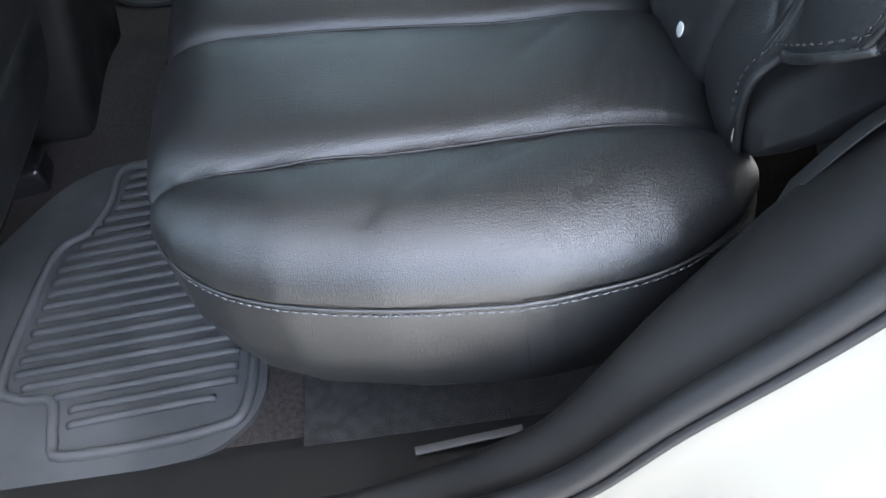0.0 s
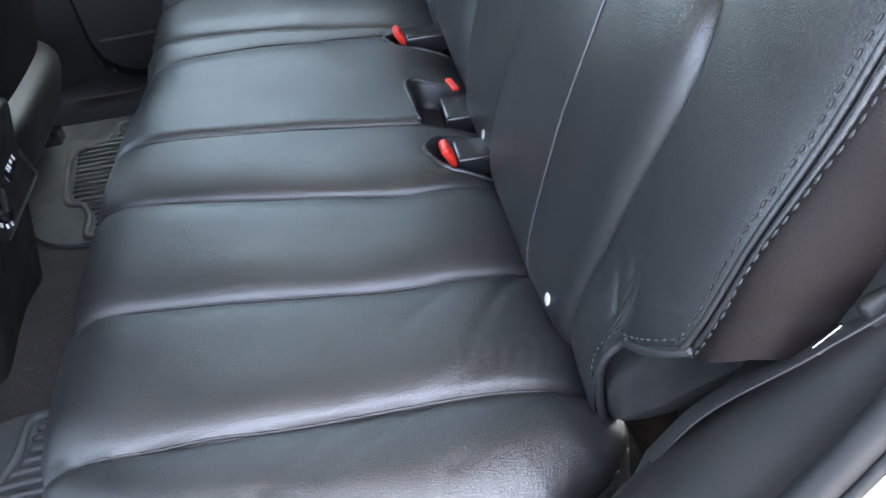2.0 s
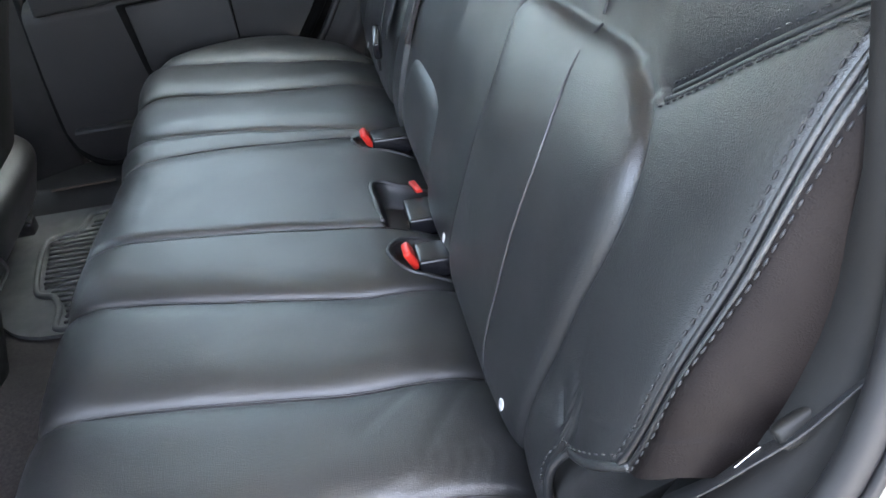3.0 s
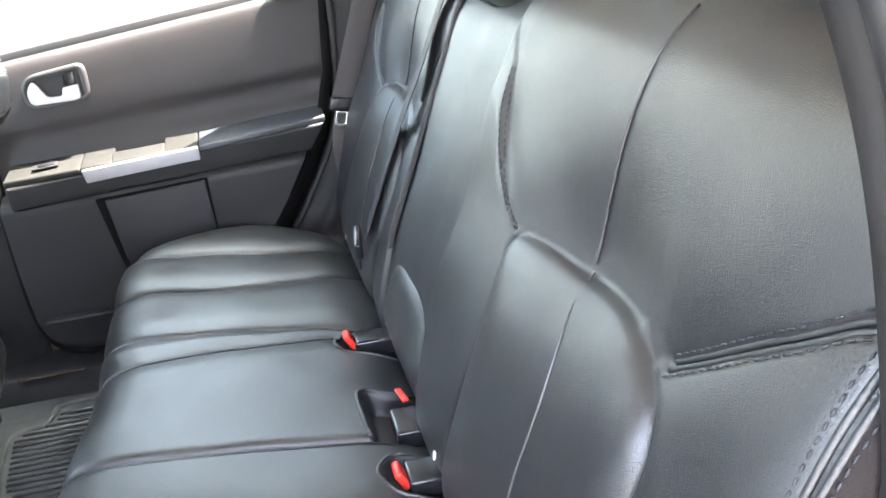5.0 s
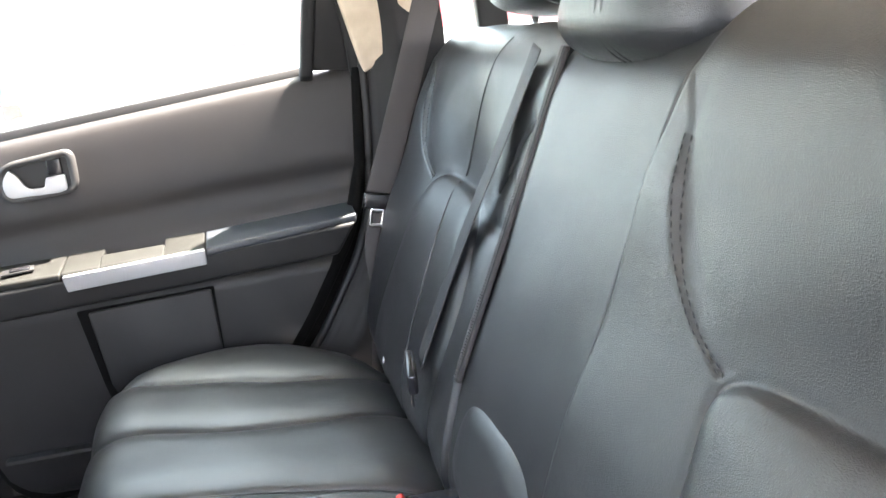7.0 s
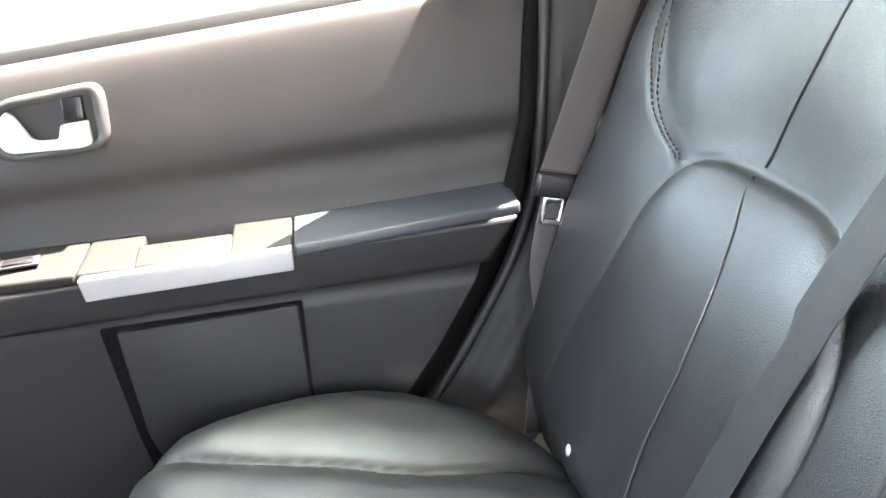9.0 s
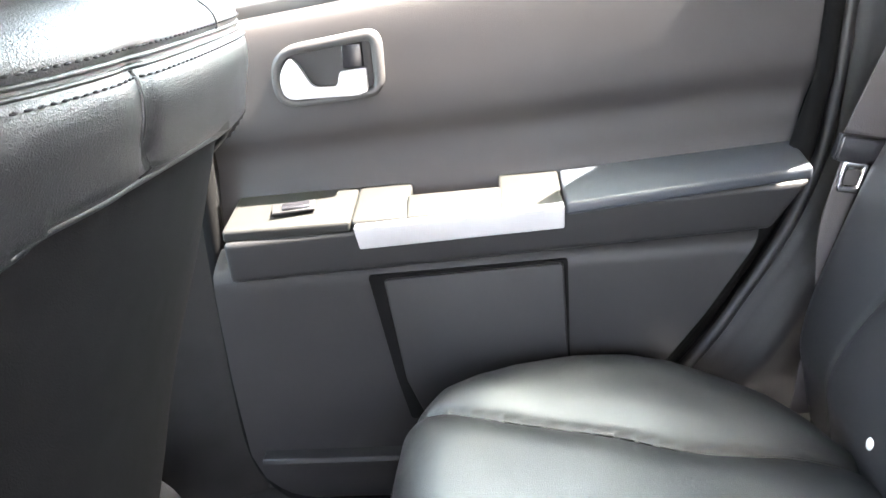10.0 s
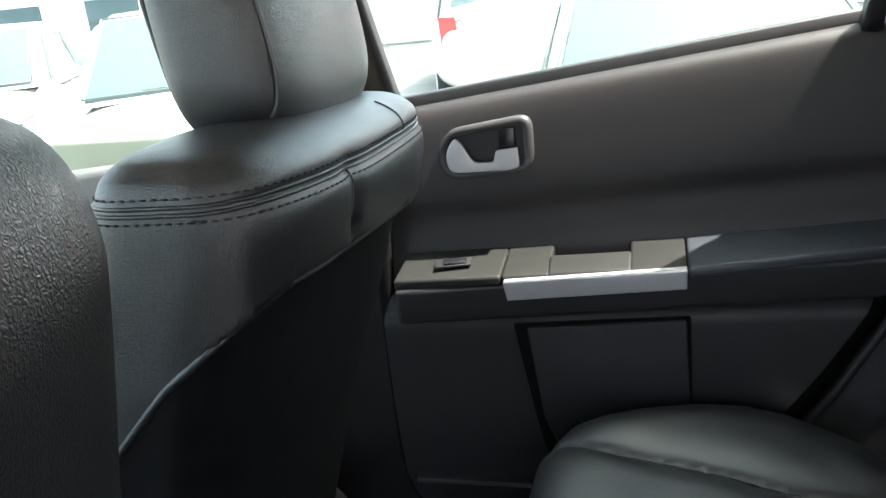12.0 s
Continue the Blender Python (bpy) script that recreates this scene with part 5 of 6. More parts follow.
# padded roll under the centre panel, and the grey felt fold beside it
FELT = relief(material("grey_felt", (0.045, 0.044, 0.046), 0.95), [("noise", 700, 0.4, 0.001)])
obj("lower_roll", *pad((0.052, 0.035, 0.888), (0.053, 0.128, 0.068), 12, 3.0)[:2], LEATHER, mid_back, "rounded leather roll below the centre panel")
obj("fold", *pad((0.060, -0.082, 0.868), (0.055, 0.040, 0.065), 10, 2.4)[:2], FELT, mid_back)

# dark lining under the lower outer corner of the near backrest
flap = thing("seat_corner_flap", (0.03, -0.60, 0.84), "dark suede flap under the backrest corner", "seat trim")
obj("lining", *pad((0.110, -0.600, 0.860), (0.05, 0.06, 0.09), 8, 3)[:2], SUEDE, flap)
ys = np.linspace(-0.546, -0.636, 60)
bottom = np.interp(-ys, [0.546, 0.575, 0.605, 0.617, 0.625, 0.636], [0.798, 0.812, 0.846, 0.864, 0.885, 0.910])
rows = []
for k in np.concatenate([np.linspace(-0.35, -0.02, 8), np.linspace(0, 1, 40)]):
    z = bottom + np.maximum(k, 0) * (0.952 - bottom) + 0.004 * np.sin(ys * 160) * max(k, 0) * (1 - max(k, 0))
    x = np.interp(z, BACK_X[0], BACK_X[1]) - 0.008 + 0.045 * smoothstep(-0.598, -0.640, ys) + 0.012 * np.exp(-((z - 0.900 - 0.35 * (-0.575 - ys)) / 0.018) ** 2) + 0.0015 * np.sin(ys * 210 + z * 90)
    rows.append(np.stack([x + 0.08 * max(-k, 0), ys, z - 0.004 * min(-k * 12, 1) * (k < 0)], 1))
obj("cloth", np.array(rows).reshape(-1, 3), grid_faces(len(rows), len(ys)), SUEDE, flap)
tagged(part("trim_seat_frame", rbox((0.12, 0.20, 0.50), 0.01, 2, pose(0.175, -0.625, 0.80)), SUEDE, None), "black felt filler beside the seat hinge", "trim", kind="structure")

# ---- rubber mats ----
MAT = [(-0.544, -0.161), (-0.665, -0.166), (-0.758, -0.301), (-0.758, -0.612), (-0.609, -0.606), (-0.451, -0.593), (-0.405, -0.552), (-0.405, -0.161)]
RIM = [(-0.42, -0.178), (-0.549, -0.178), (-0.605, -0.178), (-0.612, -0.235), (-0.63, -0.28), (-0.665, -0.31), (-0.685, -0.468), (-0.66, -0.500), (-0.625, -0.508), (-0.614, -0.552), (-0.595, -0.573), (-0.46, -0.568), (-0.422, -0.540), (-0.42, -0.40), (-0.42, -0.178)]


def floor_mat(mirror, label):
    k, o = (-1, 0.04) if mirror else (1, 0.0)
    f = lambda x, y, z: (x, k * y + o, z)
    t = thing("floor_mat", f(-0.58, -0.4, FLOOR), label, "floor mat", "floor mats")
    bm = bmesh.new()
    out = rounded([(x, k * y + o) for x, y in MAT], [0.02, 0.06, 0.05, 0.03, 0.03, 0.06, 0.05, 0.03], 6)
    fc = bm.faces.new([bm.verts.new((x, y, FLOOR + 0.001)) for x, y in out])
    ext = bmesh.ops.extrude_face_region(bm, geom=[fc])
    bmesh.ops.translate(bm, vec=(0, 0, 0.007), verts=[e for e in ext["geom"] if isinstance(e, bmesh.types.BMVert)])
    part("base", bm, MAT_RUBBER, t, smooth=False)
    rod("raised_rim", [f(x, y, FLOOR + 0.009) for x, y in curve(RIM, 160)], 0.006, MAT_RUBBER, t, 8)
    for i in range(21):
        y = -0.195 - 0.0172 * i
        x0 = float(np.interp(-y, [0.19, 0.24, 0.29, 0.32, 0.47, 0.495, 0.51, 0.55], [-0.595, -0.60, -0.63, -0.655, -0.672, -0.655, -0.605, -0.60]))
        x1 = -0.435 if y > -0.53 else -0.455
        rod("rib", [f(x0, y, FLOOR + 0.008), f(x0 + 0.006, y, FLOOR + 0.0105), f(x1 - 0.006, y + 0.006, FLOOR + 0.0105), f(x1, y + 0.006, FLOOR + 0.008)], 0.0045, MAT_RUBBER, t, 8, flat=0.8)
    return t


floor_mat(False, "ribbed dark grey rubber mat in the near footwell")
floor_mat(True, "ribbed dark grey rubber mat in the far footwell")

# ---- centre console ----
console = thing("centre_console", (-0.85, 0.02, FLOOR), "black plastic centre console with rear sockets and dial", "console")
part("body", hexa([(-0.66, -0.10, FLOOR), (-0.66, 0.14, FLOOR), (-0.575, 0.12, 0.86), (-0.575, -0.08, 0.86)], [(-1.15, -0.10, FLOOR), (-1.15, 0.14, FLOOR), (-1.15, 0.12, 0.88), (-1.15, -0.08, 0.88)], 0.02, 4), TRIM_PLASTIC, console)
part("lid", rbox((0.40, 0.21, 0.05), 0.02, 4, pose(-0.78, 0.02, 0.885)), LEATHER, console, "padded black lid")
tilt = pose(-0.598, 0.02, 0.76, 0, -14, 0)
face = part("rear_face", rbox((0.010, 0.170, 0.110), 0.012, 4, tilt @ pose(0, 0.010, 0.030)), TRIM_PLASTIC, console, "rear console face")
part("switch_plate", rbox((0.006, 0.056, 0.026), 0.003, 2, tilt @ pose(0.006, 0.046, 0.024, 6)), GLOSS_BLACK, face)
for y, w, h in ((0.030, 0.004, 0.011), (0.038, 0.004, 0.011), (0.049, 0.006, 0.006), (0.061, 0.003, 0.010)):
    part("mark", rbox((0.002, w, h), 0.0, 1, tilt @ pose(0.0092, y, 0.024, 6)), THREAD_WHITE, face)
bm = bmesh.new()
bmesh.ops.create_cone(bm, cap_ends=True, segments=32, radius1=0.026, radius2=0.022, depth=0.010)
bmesh.ops.bevel(bm, geom=list(bm.edges), offset=0.0015, segments=2, affect="EDGES")
bmesh.ops.transform(bm, matrix=tilt @ pose(0.008, -0.036, 0.012, 0, 90, 0), verts=bm.verts)
dial = part("dial", bm, GLOSS_BLACK, face)
part("grip", rbox((0.010, 0.007, 0.032), 0.003, 2, tilt @ pose(0.014, -0.034, 0.012, -50)), TRIM_PLASTIC, dial)
for i in range(8):
    a = math.radians(100 + i * 23)
    part("mark", rbox((0.002, 0.0055, 0.0035), 0.0, 1, tilt @ pose(0.0062, -0.036 + 0.030 * math.cos(a), 0.012 + 0.030 * math.sin(a), math.degrees(a))), THREAD_WHITE, face)
vent_at = pose(-0.580, -0.040, 0.850, 0, -14, 0)
vent = part("vent", ring_prism(rounded([(-0.05, -0.028), (-0.05, 0.028), (0.05, 0.028), (0.05, -0.028)], 0.008), rounded([(-0.044, -0.022), (-0.044, 0.022), (0.044, 0.022), (0.044, -0.022)], 0.006), 0.008, vent_at @ pose(0, 0, 0, 0, 0, 90)), TRIM_PLASTIC, console, "rear air vent")
for i in range(5):
    part("slat", rbox((0.008, 0.086, 0.002), 0.0008, 1, vent_at @ pose(0.0, 0, -0.016 + 0.008 * i, 0, 20)), GLOSS_BLACK, vent)

# ---- front of the cabin ----
tagged(part("wall_front_door", hexa([(-1.70, 0.75, 0.56), (-1.70, 0.84, 0.56), (-1.70, 0.84, 1.085), (-1.70, 0.80, 1.085)], [(-0.735, 0.745, 0.56), (-0.735, 0.84, 0.56), (-0.735, 0.84, 1.165), (-0.735, 0.80, 1.165)], 0.012, 3), FRONT_TRIM, None), "grey plastic front passenger door trim", "door trim", kind="structure")
dash = thing("dashboard", (-1.55, 0.0, FLOOR), "dark grey soft plastic dashboard", "dashboard")
rows = []
for y in np.linspace(-0.74, 0.78, 30):
    rows.append([(x, y, z) for x, z in curve([(-1.20, 0.70), (-1.18, 0.85), (-1.20, 0.98), (-1.27, 1.04), (-1.45, 1.06), (-1.75, 1.05)], 24)])
obj("top_pad", np.array(rows).reshape(-1, 3), grid_faces(30, 24), TRIM_PLASTIC, dash)
tagged(part("wall_bulkhead", rbox((0.05, 1.6, 0.60), 0, 1, pose(-1.70, 0.02, 0.75)), TRIM_PLASTIC, None), "dark bulkhead under the dashboard", "wall", kind="structure")
for k, y in ((1, 0.80), (-1, -0.76)):
    tagged(part("wall_front_pillar", hexa([(-1.66, y - 0.03, 1.06), (-1.60, y - 0.03, 1.06), (-1.60, y + 0.03, 1.06), (-1.66, y + 0.03, 1.06)], [(-1.06, y - k * 0.13 - 0.03, 1.53), (-0.98, y - k * 0.13 - 0.03, 1.53), (-0.98, y - k * 0.13 + 0.03, 1.53), (-1.06, y - k * 0.13 + 0.03, 1.53)], 0.012), BEIGE, None), "beige windscreen pillar trim", "pillar", kind="structure")
# closed driver door and open near rear door
tagged(part("wall_driver_door", hexa([(-1.70, -0.75, 0.56), (-1.70, -0.86, 0.30), (-1.70, -0.84, 1.085), (-1.70, -0.80, 1.085)], [(-0.80, -0.745, 0.56), (-0.80, -0.86, 0.30), (-0.80, -0.84, 1.165), (-0.80, -0.80, 1.165)], 0.012, 3), FRONT_TRIM, None), "closed driver door with dark trim", "door trim", kind="structure")
tagged(part("wall_near_front_pillar", hexa([(-0.90, -0.84, 0.40), (-0.77, -0.84, 0.40), (-0.77, -0.74, 0.40), (-0.90, -0.74, 0.40)], [(-0.85, -0.70, 1.60), (-0.77, -0.70, 1.60), (-0.77, -0.64, 1.60), (-0.85, -0.64, 1.60)], 0.012, 3), TRIM_PLASTIC, None), "dark pillar between the near doors", "pillar", kind="structure")
pane("window_4", [(-1.42, -0.80, 1.10), (-0.86, -0.81, 1.165), (-0.82, -0.685, 1.53), (-1.05, -0.69, 1.50)])
open_door = thing("rear_door", (-0.80, -0.86, 0.35), "near rear door swung wide open beside the doorway", "car door")
turn = pose(-0.80, -0.86, 0, 0, 0, -72)
part("shell", prism(rounded([(0.0, 0.30), (0.0, 1.20), (0.88, 1.24), (0.92, 0.95), (0.72, 0.55), (0.62, 0.30)], 0.05), 0.05, 0.006, 2, turn @ pose(0, -0.09, 0)), PAINT, open_door, "pearl white outer skin")
part("trim", prism(rounded([(0.02, 0.36), (0.02, 1.19), (0.87, 1.23), (0.90, 0.95), (0.70, 0.57), (0.60, 0.36)], 0.05), 0.05, 0.012, 3, turn @ pose(0, -0.038, 0)), DOOR_PLASTIC, open_door, "dark grey inner trim")
part("armrest", rbox((0.60, 0.07, 0.05), 0.015, 3, turn @ pose(0.40, 0.04, 0.98)), DOOR_PLASTIC, open_door)
part("window_frame", ring_prism(rounded([(0.0, 1.20), (0.10, 1.62), (0.72, 1.60), (0.88, 1.24)], 0.03), rounded([(0.05, 1.22), (0.14, 1.58), (0.69, 1.56), (0.82, 1.25)], 0.03), 0.03, turn @ pose(0, -0.07, 0)), RUBBER, open_door)
dg = part("glass", prism([(0.05, 1.22), (0.14, 1.58), (0.69, 1.56), (0.82, 1.25)], 0.004, 0, 1, turn @ pose(0, -0.055, 0)), GLASS, open_door, smooth=False)
dg.visible_shadow = False
top_frame = [(-1.60, 0.80, 1.10), (-1.33, 0.765, 1.31), (-1.08, 0.715, 1.475), (-0.93, 0.70, 1.515), (-0.72, 0.695, 1.535)]
fw = thing("window_frame", (-1.1, 0.75, 1.1), "black rubber frame of the front door window", "window frame")
rod("seal", curve(top_frame, 50), 0.011, RUBBER, fw, 8)
ribbon("post", [(-0.735, 0.815, 1.16), (-0.728, 0.76, 1.35), (-0.715, 0.70, 1.53)], 0.02, (1, 0, 0), RUBBER, fw, 0.02, 20)
pane("window_3", [(-1.62, -0.70, 1.07), (-1.62, 0.74, 1.07), (-1.05, 0.62, 1.57), (-1.05, -0.58, 1.57)])

# door mirror
mirror = thing("door_mirror", (-1.36, 0.90, 1.10), "pearl white door mirror outside the front window", "door mirror")
obj("housing", *pad((-1.375, 0.985, 1.165), (0.055, 0.105, 0.068), 0, 3.2)[:2], PAINT, mirror)
part("glass", prism(rounded([(-0.085, -0.05), (-0.085, 0.045), (0.085, 0.05), (0.09, -0.045)], 0.025), 0.004, 0.001, 1, pose(-1.318, 0.985, 1.165, 0, 0, 100)), CHROME, mirror, "silvered mirror glass")
obj("arm", *tube([(-1.37, 0.83, 1.10), (-1.37, 0.90, 1.115), (-1.37, 0.95, 1.13)], 0.025, 10), RUBBER, mirror)

# ---- outside ----
ASPHALT = relief(speckle(material("asphalt", (0.20, 0.197, 0.19), 0.9), (0.17, 0.167, 0.162), (0.23, 0.226, 0.219), 2), [("noise", 40, 0.3, 0.01)])
gx = np.concatenate([-np.geomspace(300, 2, 14), np.linspace(-1.5, 1.5, 7), np.geomspace(2, 300, 14)])
GX, GY = np.meshgrid(gx, gx)
gv = np.stack([GX, GY, np.full_like(GX, GROUND)], 2).reshape(-1, 3)
tagged(obj("ground", gv, grid_faces(len(gx), len(gx)), ASPHALT, smooth=False), "worn grey asphalt car park ground", "ground", kind="structure")

CAR_GLASS = material("car_glass", (0.072, 0.098, 0.102), 0.08, 0.0, 0.3)
TYRE = relief(material("tyre", (0.02, 0.02, 0.02), 0.85), [("noise", 200, 0.4, 0.002)])
LAMP_RED = material("red_lamp", (0.55, 0.03, 0.02), 0.2, 0.0, 0.5, 0.5)
LAMP_CLEAR = material("clear_lamp", (0.7, 0.72, 0.74), 0.1, 0.3, 0.5, 0.5)


def parked_car(m, label, paint, length=4.2, roof=1.36, hatch=False):
    """A car with its front at x = 0, facing -x, standing on z = 0; m puts it into the world."""
    t = thing("parked_car", m.translation, label, "car", "parked cars")
    put = lambda v: [tuple(m @ Vector(p)) for p in v]
    # lower body: station, half width, bottom, top
    st = [(0.0, 0.55, 0.35, 0.55), (0.05, 0.70, 0.25, 0.64), (0.25, 0.80, 0.20, 0.72), (0.8, 0.84, 0.18, 0.83), (1.15, 0.85, 0.18, 0.90), (2.0, 0.86, 0.18, 0.92), (3.0, 0.86, 0.18, 0.95), (length - 0.35, 0.82, 0.22, 0.97 if hatch else 0.96), (length - 0.05, 0.74, 0.28, 0.90), (length, 0.62, 0.38, 0.80)]
    st = curve(st, 70)
    rings = []
    for x, w, zb, zt in st:
        a = np.linspace(0, 2 * np.pi, 48, endpoint=False)
        c, s = np.cos(a), np.sin(a)
        y = w * np.sign(c) * np.abs(c) ** 0.45
        z = (zb + zt) / 2 + (zt - zb) / 2 * np.sign(s) * np.abs(s) ** 0.55
        rings.append(np.stack([np.full(48, x), y, z], 1))
    R = np.array(rings)
    body = obj("body", put(R.reshape(-1, 3)), grid_faces(len(st), 48, True) + [tuple(range(48))[::-1], tuple((len(st) - 1) * 48 + i for i in range(48))], paint, t)
    # cabin: station, half width at the belt, half width at the top, top
    end = length - (0.25 if hatch else 0.75)
    x0, x1, x2, x3 = 1.10, 1.85, end - (0.35 if hatch else 0.65), end
    roofline = lambda x: float(np.interp(x, [x0, x1, (x1 + x2) / 2, x2, x3], [0.90, roof - 0.03, roof, roof - 0.03, 0.96]))
    secs = []
    xs = np.concatenate([np.linspace(x0, x1, 10), np.linspace(x1 + 0.05, x2, 14), np.linspace(x2 + 0.05, x3, 10)])
    for x in xs:
        zt, zb = roofline(x), 0.86
        h = (zt - zb) / (roof - zb)
        wt = 0.76 - 0.15 * h
        secs.append([(x, -0.80, zb), (x, -0.77, zb + 0.02), (x, -(wt + 0.02), zt - 0.05 * h), (x, -wt + 0.05, zt - 0.008), (x, 0, zt + 0.012 * h), (x, wt - 0.05, zt - 0.008), (x, wt + 0.02, zt - 0.05 * h), (x, 0.77, zb + 0.02), (x, 0.80, zb)])
    obj("cabin", put(np.array(secs).reshape(-1, 3)), grid_faces(len(xs), 9, flip=True), paint, t)

    def panel(name, quad, mat, parent, label=""):
        return part(name, hexa(put(quad), put([(np.array(q) + np.array((0, 0, 0.006))) for q in quad]), 0), mat, parent, label, smooth=False)

    def slab(name, quad, n, mat, parent, label=""):
        n = np.array(n, float) * 0.008
        return part(name, hexa(put([np.array(q) - n for q in quad]), put([np.array(q) + n for q in quad]), 0.004, 2), mat, parent, label)

    slab("windscreen", [(1.13, -0.70, 0.925), (1.13, 0.70, 0.925), (1.82, 0.56, roof - 0.045), (1.82, -0.56, roof - 0.045)], (-0.55, 0, 0.83), CAR_GLASS, t, "pale blue-green windscreen")
    slab("rear_window", [(x3 - 0.04, -0.66, 0.985), (x3 - 0.04, 0.66, 0.985), (x2 + 0.03, 0.54, roof - 0.045), (x2 + 0.03, -0.54, roof - 0.045)], (0.6, 0, 0.8) if not hatch else (0.83, 0, 0.55), CAR_GLASS, t)
    for k in (-1, 1):
        for a, b in ((1.45, 2.30), (2.36, x2 + 0.10)):
            quad = [(a, k * 0.775, 0.93), (b, k * 0.775, 0.95), (b - 0.03, k * 0.665, roofline(b - 0.1) - 0.08), (max(a + 0.06, min(1.9, a + 0.40)), k * 0.665, roof - 0.10)]
            slab("side_window", quad, (0, k, 0.35), CAR_GLASS, t)
        mir = obj("side_mirror", put(pad((1.42, k * 0.93, 0.97), (0.06, 0.10, 0.065), 0, 3, 24, 16)[0]), grid_faces(16, 24, True), paint, t)
        slab("headlamp", [(0.10, k * 0.45, 0.56), (0.22, k * 0.74, 0.56), (0.30, k * 0.76, 0.70), (0.14, k * 0.48, 0.67)], (-0.8, k * 0.4, 0.3), LAMP_CLEAR, t, "clear headlamp")
        slab("tail_lamp", [(length - 0.02, k * 0.56, 0.70), (length - 0.10, k * 0.76, 0.70), (length - 0.20, k * 0.77, 1.0 if hatch else 0.86), (length - 0.10, k * 0.60, 1.0 if hatch else 0.86)], (0.9, k * 0.3, 0), LAMP_RED, t, "red tail lamp")
        for x in (0.78, length - 0.85):
            wheel = obj("wheel", *(lambda v, f: (put(v), f))(*tube([(x, k * 0.64, 0.31), (x, k * 0.66, 0.31), (x, k * 0.82, 0.31), (x, k * 0.84, 0.31)], [0.28, 0.31, 0.31, 0.28], 28)), TYRE, t)
            obj("rim", *(lambda v, f: (put(v), f))(*tube([(x, k * 0.80, 0.31), (x, k * 0.85, 0.31), (x, k * 0.855, 0.31)], [0.20, 0.19, 0.10], 24)), SATIN, wheel)
        obj("wiper", *(lambda v, f: (put(v), f))(*tube([(1.10, k * 0.05 - 0.30, 0.925), (1.14, k * 0.05 + 0.02, 0.94), (1.16, k * 0.05 + 0.30, 0.945)], 0.010, 6)), RUBBER, t)
    for k in (-1, 1):
        obj("windscreen_seal", *(lambda v, f: (put(v), f))(*tube([(1.13, k * 0.715, 0.94), (1.5, k * 0.64, 0.925 + 0.536 * (roof - 0.97)), (1.82, k * 0.575, roof - 0.028)], 0.008, 6)), FRONT_TRIM, t)
    for x, y, z in ((1.83, 0.575, roof - 0.026), (1.13, 0.715, 0.94)):
        obj("windscreen_seal", *(lambda v, f: (put(v), f))(*tube([(x, -y, z), (x, 0, z + 0.006), (x, y, z)], 0.007, 6)), FRONT_TRIM, t)
    slab("bumper", [(0.01, -0.60, 0.34), (0.01, 0.60, 0.34), (0.0, 0.58, 0.46), (0.0, -0.58, 0.46)], (-1, 0, 0), RUBBER, t)
    slab("number_plate", [(length + 0.005, -0.16, 0.62), (length + 0.005, 0.16, 0.62), (length + 0.0, 0.16, 0.72), (length + 0.0, -0.16, 0.72)], (1, 0, 0), SNAP, t)
    return t


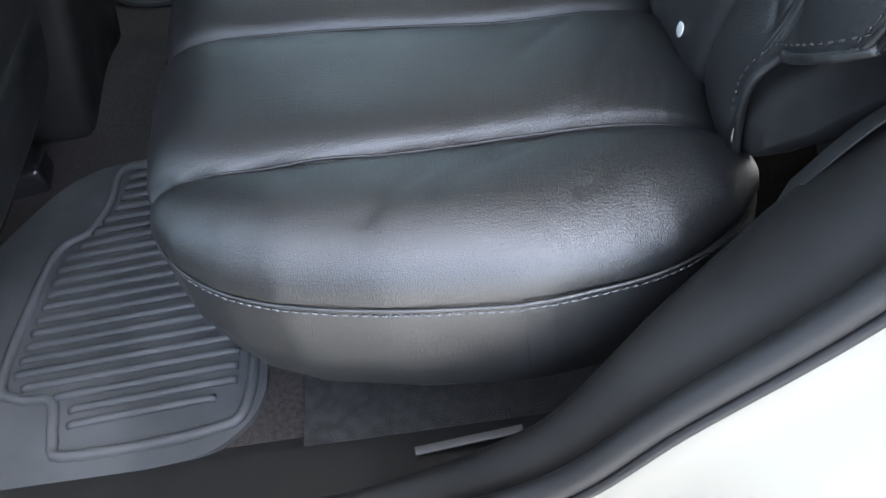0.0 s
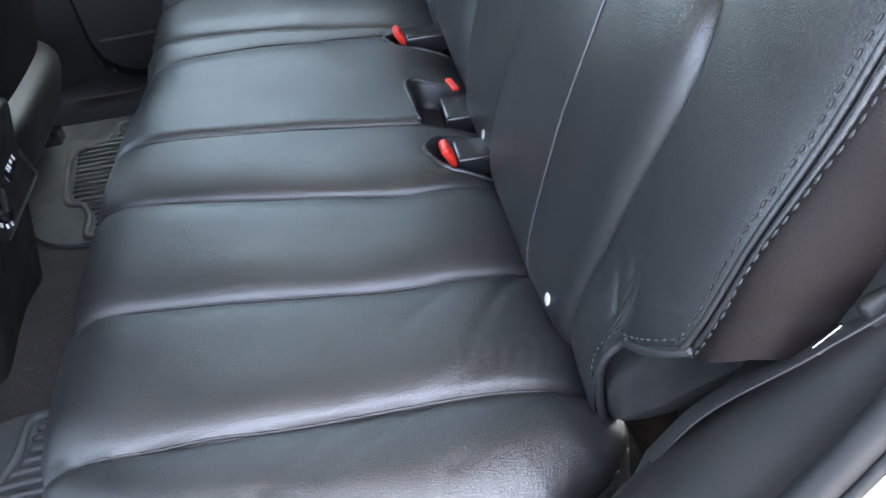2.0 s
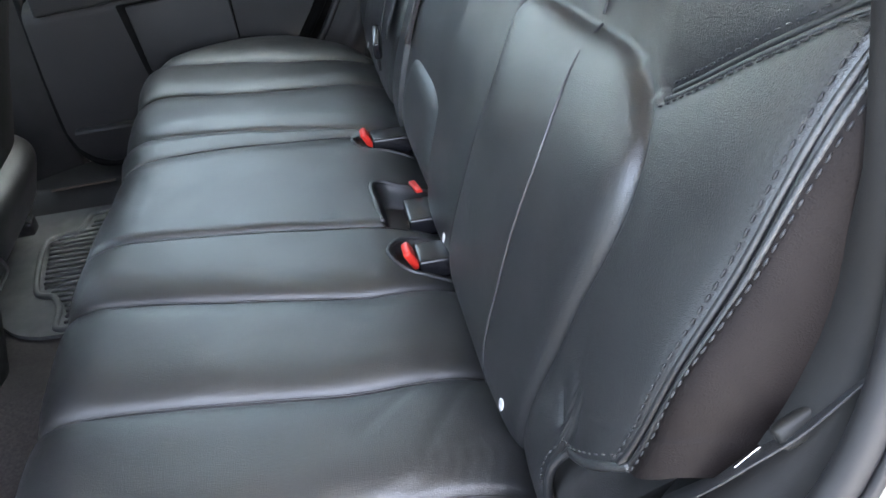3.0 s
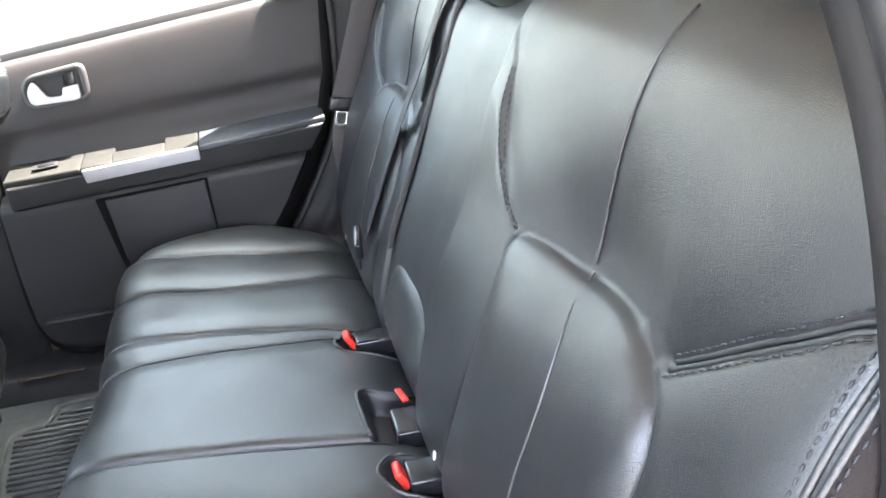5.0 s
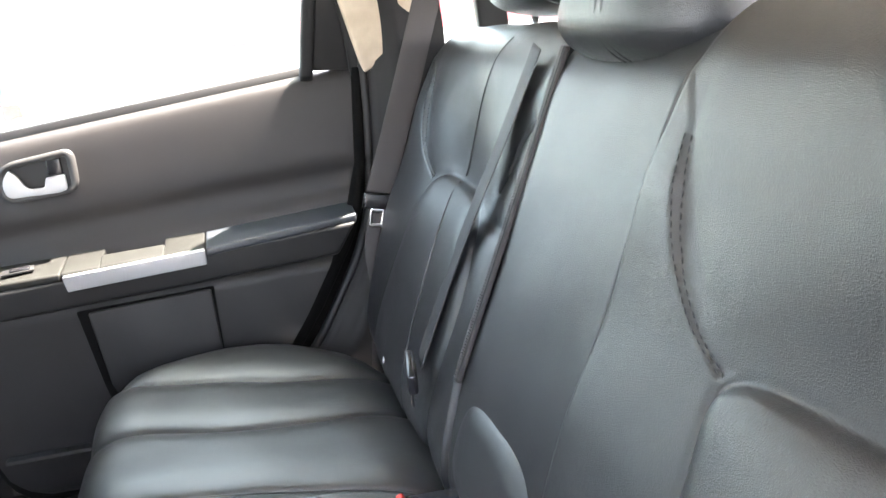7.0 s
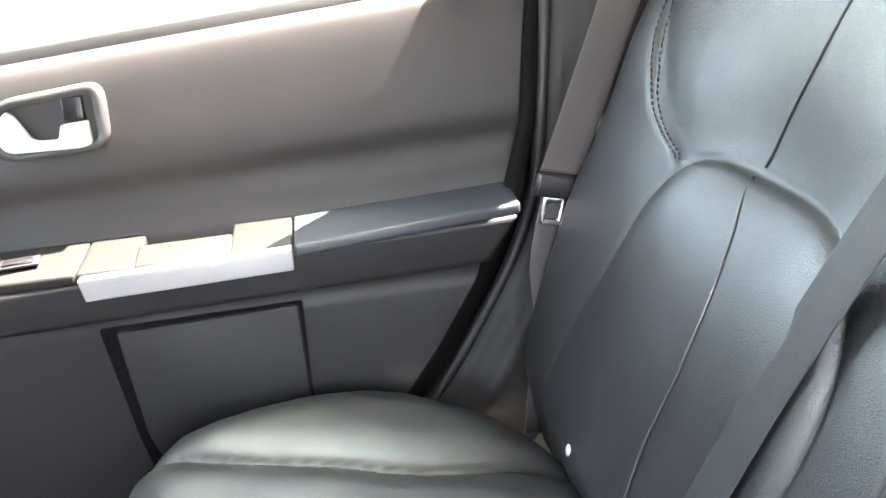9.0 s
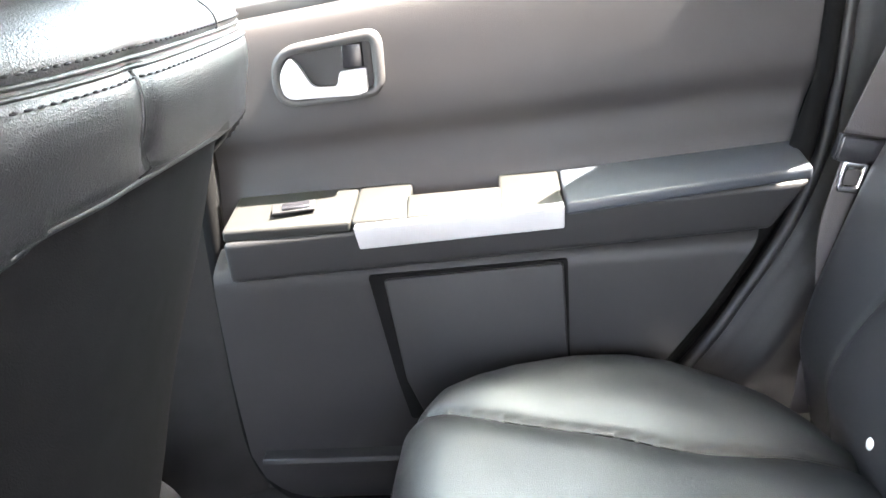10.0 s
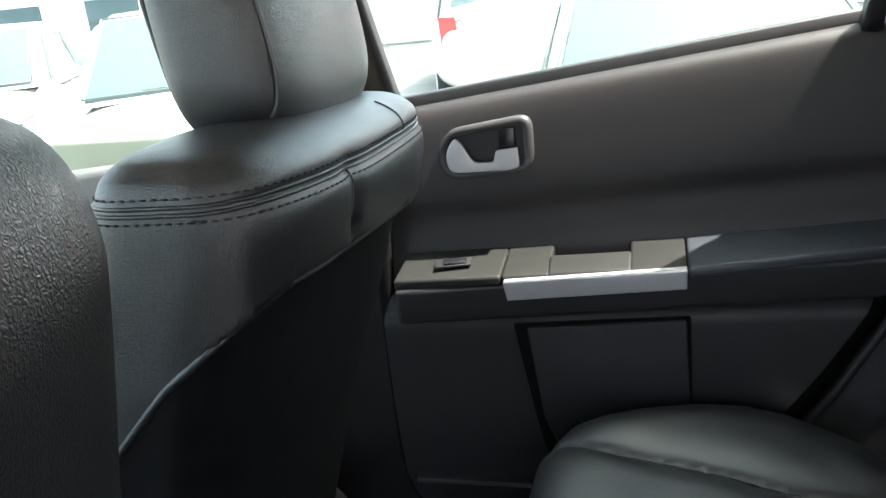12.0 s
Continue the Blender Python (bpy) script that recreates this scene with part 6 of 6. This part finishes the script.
WHITE_CAR = speckle(material("white_car_paint", (0.62, 0.62, 0.61), 0.25, 0, 0.5, 0.6), (0.59, 0.59, 0.58), (0.65, 0.65, 0.64), 2)
SILVER_CAR = speckle(material("silver_car_paint", (0.42, 0.43, 0.44), 0.3, 0.3, 0.5, 0.6), (0.40, 0.41, 0.42), (0.45, 0.46, 0.47), 2)
parked_car(pose(0.124, 2.423, GROUND, 0, 0, 96), "silver-white parked saloon facing the door window", SILVER_CAR)
parked_car(pose(-2.50, 12.0, GROUND, 0, 0, -76), "white parked hatchback with red tail lamps", WHITE_CAR, 3.9, 1.48, True)
parked_car(pose(-2.6, 3.7, GROUND, 0, 0, 118), "white parked car with its mirror folded out", WHITE_CAR, 4.4, 1.42)
parked_car(pose(-5.6, 4.6, GROUND, 0, 0, 112), "white parked saloon further along the row", WHITE_CAR, 4.4, 1.40)
parked_car(pose(3.6, 2.9, GROUND, 0, 0, 96), "silver parked saloon in the row", SILVER_CAR, 4.4, 1.40)

# buildings behind the cars
WALL = relief(speckle(material("white_wall", (0.78, 0.77, 0.74), 0.9), (0.72, 0.71, 0.68), (0.82, 0.81, 0.78), 1.2), [("noise", 60, 0.3, 0.004)])
RED_BAND = speckle(material("red_band", (0.62, 0.10, 0.12), 0.7), (0.58, 0.09, 0.11), (0.66, 0.12, 0.14), 2)
TURQUOISE = material("turquoise_fascia", (0.10, 0.42, 0.50), 0.5)
LOUVRE = material("grey_louvre", (0.25, 0.28, 0.28), 0.6)
hall = thing("building", (2.0, 17.0, GROUND), "white hall with a red band along its wall", "building")
part("wall", rbox((18, 6, 5.0), 0.05, 1, pose(3.0, 20.0, GROUND + 2.5)), WALL, hall)
part("band", rbox((16, 0.2, 1.0), 0.02, 1, pose(4.4, 16.9, 1.55)), RED_BAND, hall, "red painted band")
part("cornice", rbox((18.4, 0.4, 0.3), 0.04, 1, pose(3.0, 16.85, GROUND + 4.9)), WALL, hall)
shop = thing("building", (-14, 14, GROUND), "low white building with turquoise fascia and grey louvres", "building")
part("wall", rbox((16, 5, 4.5), 0.05, 1, pose(-16.5, 16.5, GROUND + 2.25)), WALL, shop)
part("fascia", rbox((16.2, 0.25, 0.38), 0.03, 1, pose(-16.5, 13.9, 1.95)), TURQUOISE, shop, "turquoise fascia strip")
for i in range(9):
    part("louvre", rbox((16, 0.10, 0.07), 0.01, 1, pose(-16.5, 13.9, 2.35 + 0.19 * i, 30)), LOUVRE, shop)
for i in range(7):
    part("window", rbox((1.1, 0.08, 0.9), 0.02, 1, pose(-22.5 + 2.1 * i, 13.98, 0.95)), CAR_GLASS, shop)
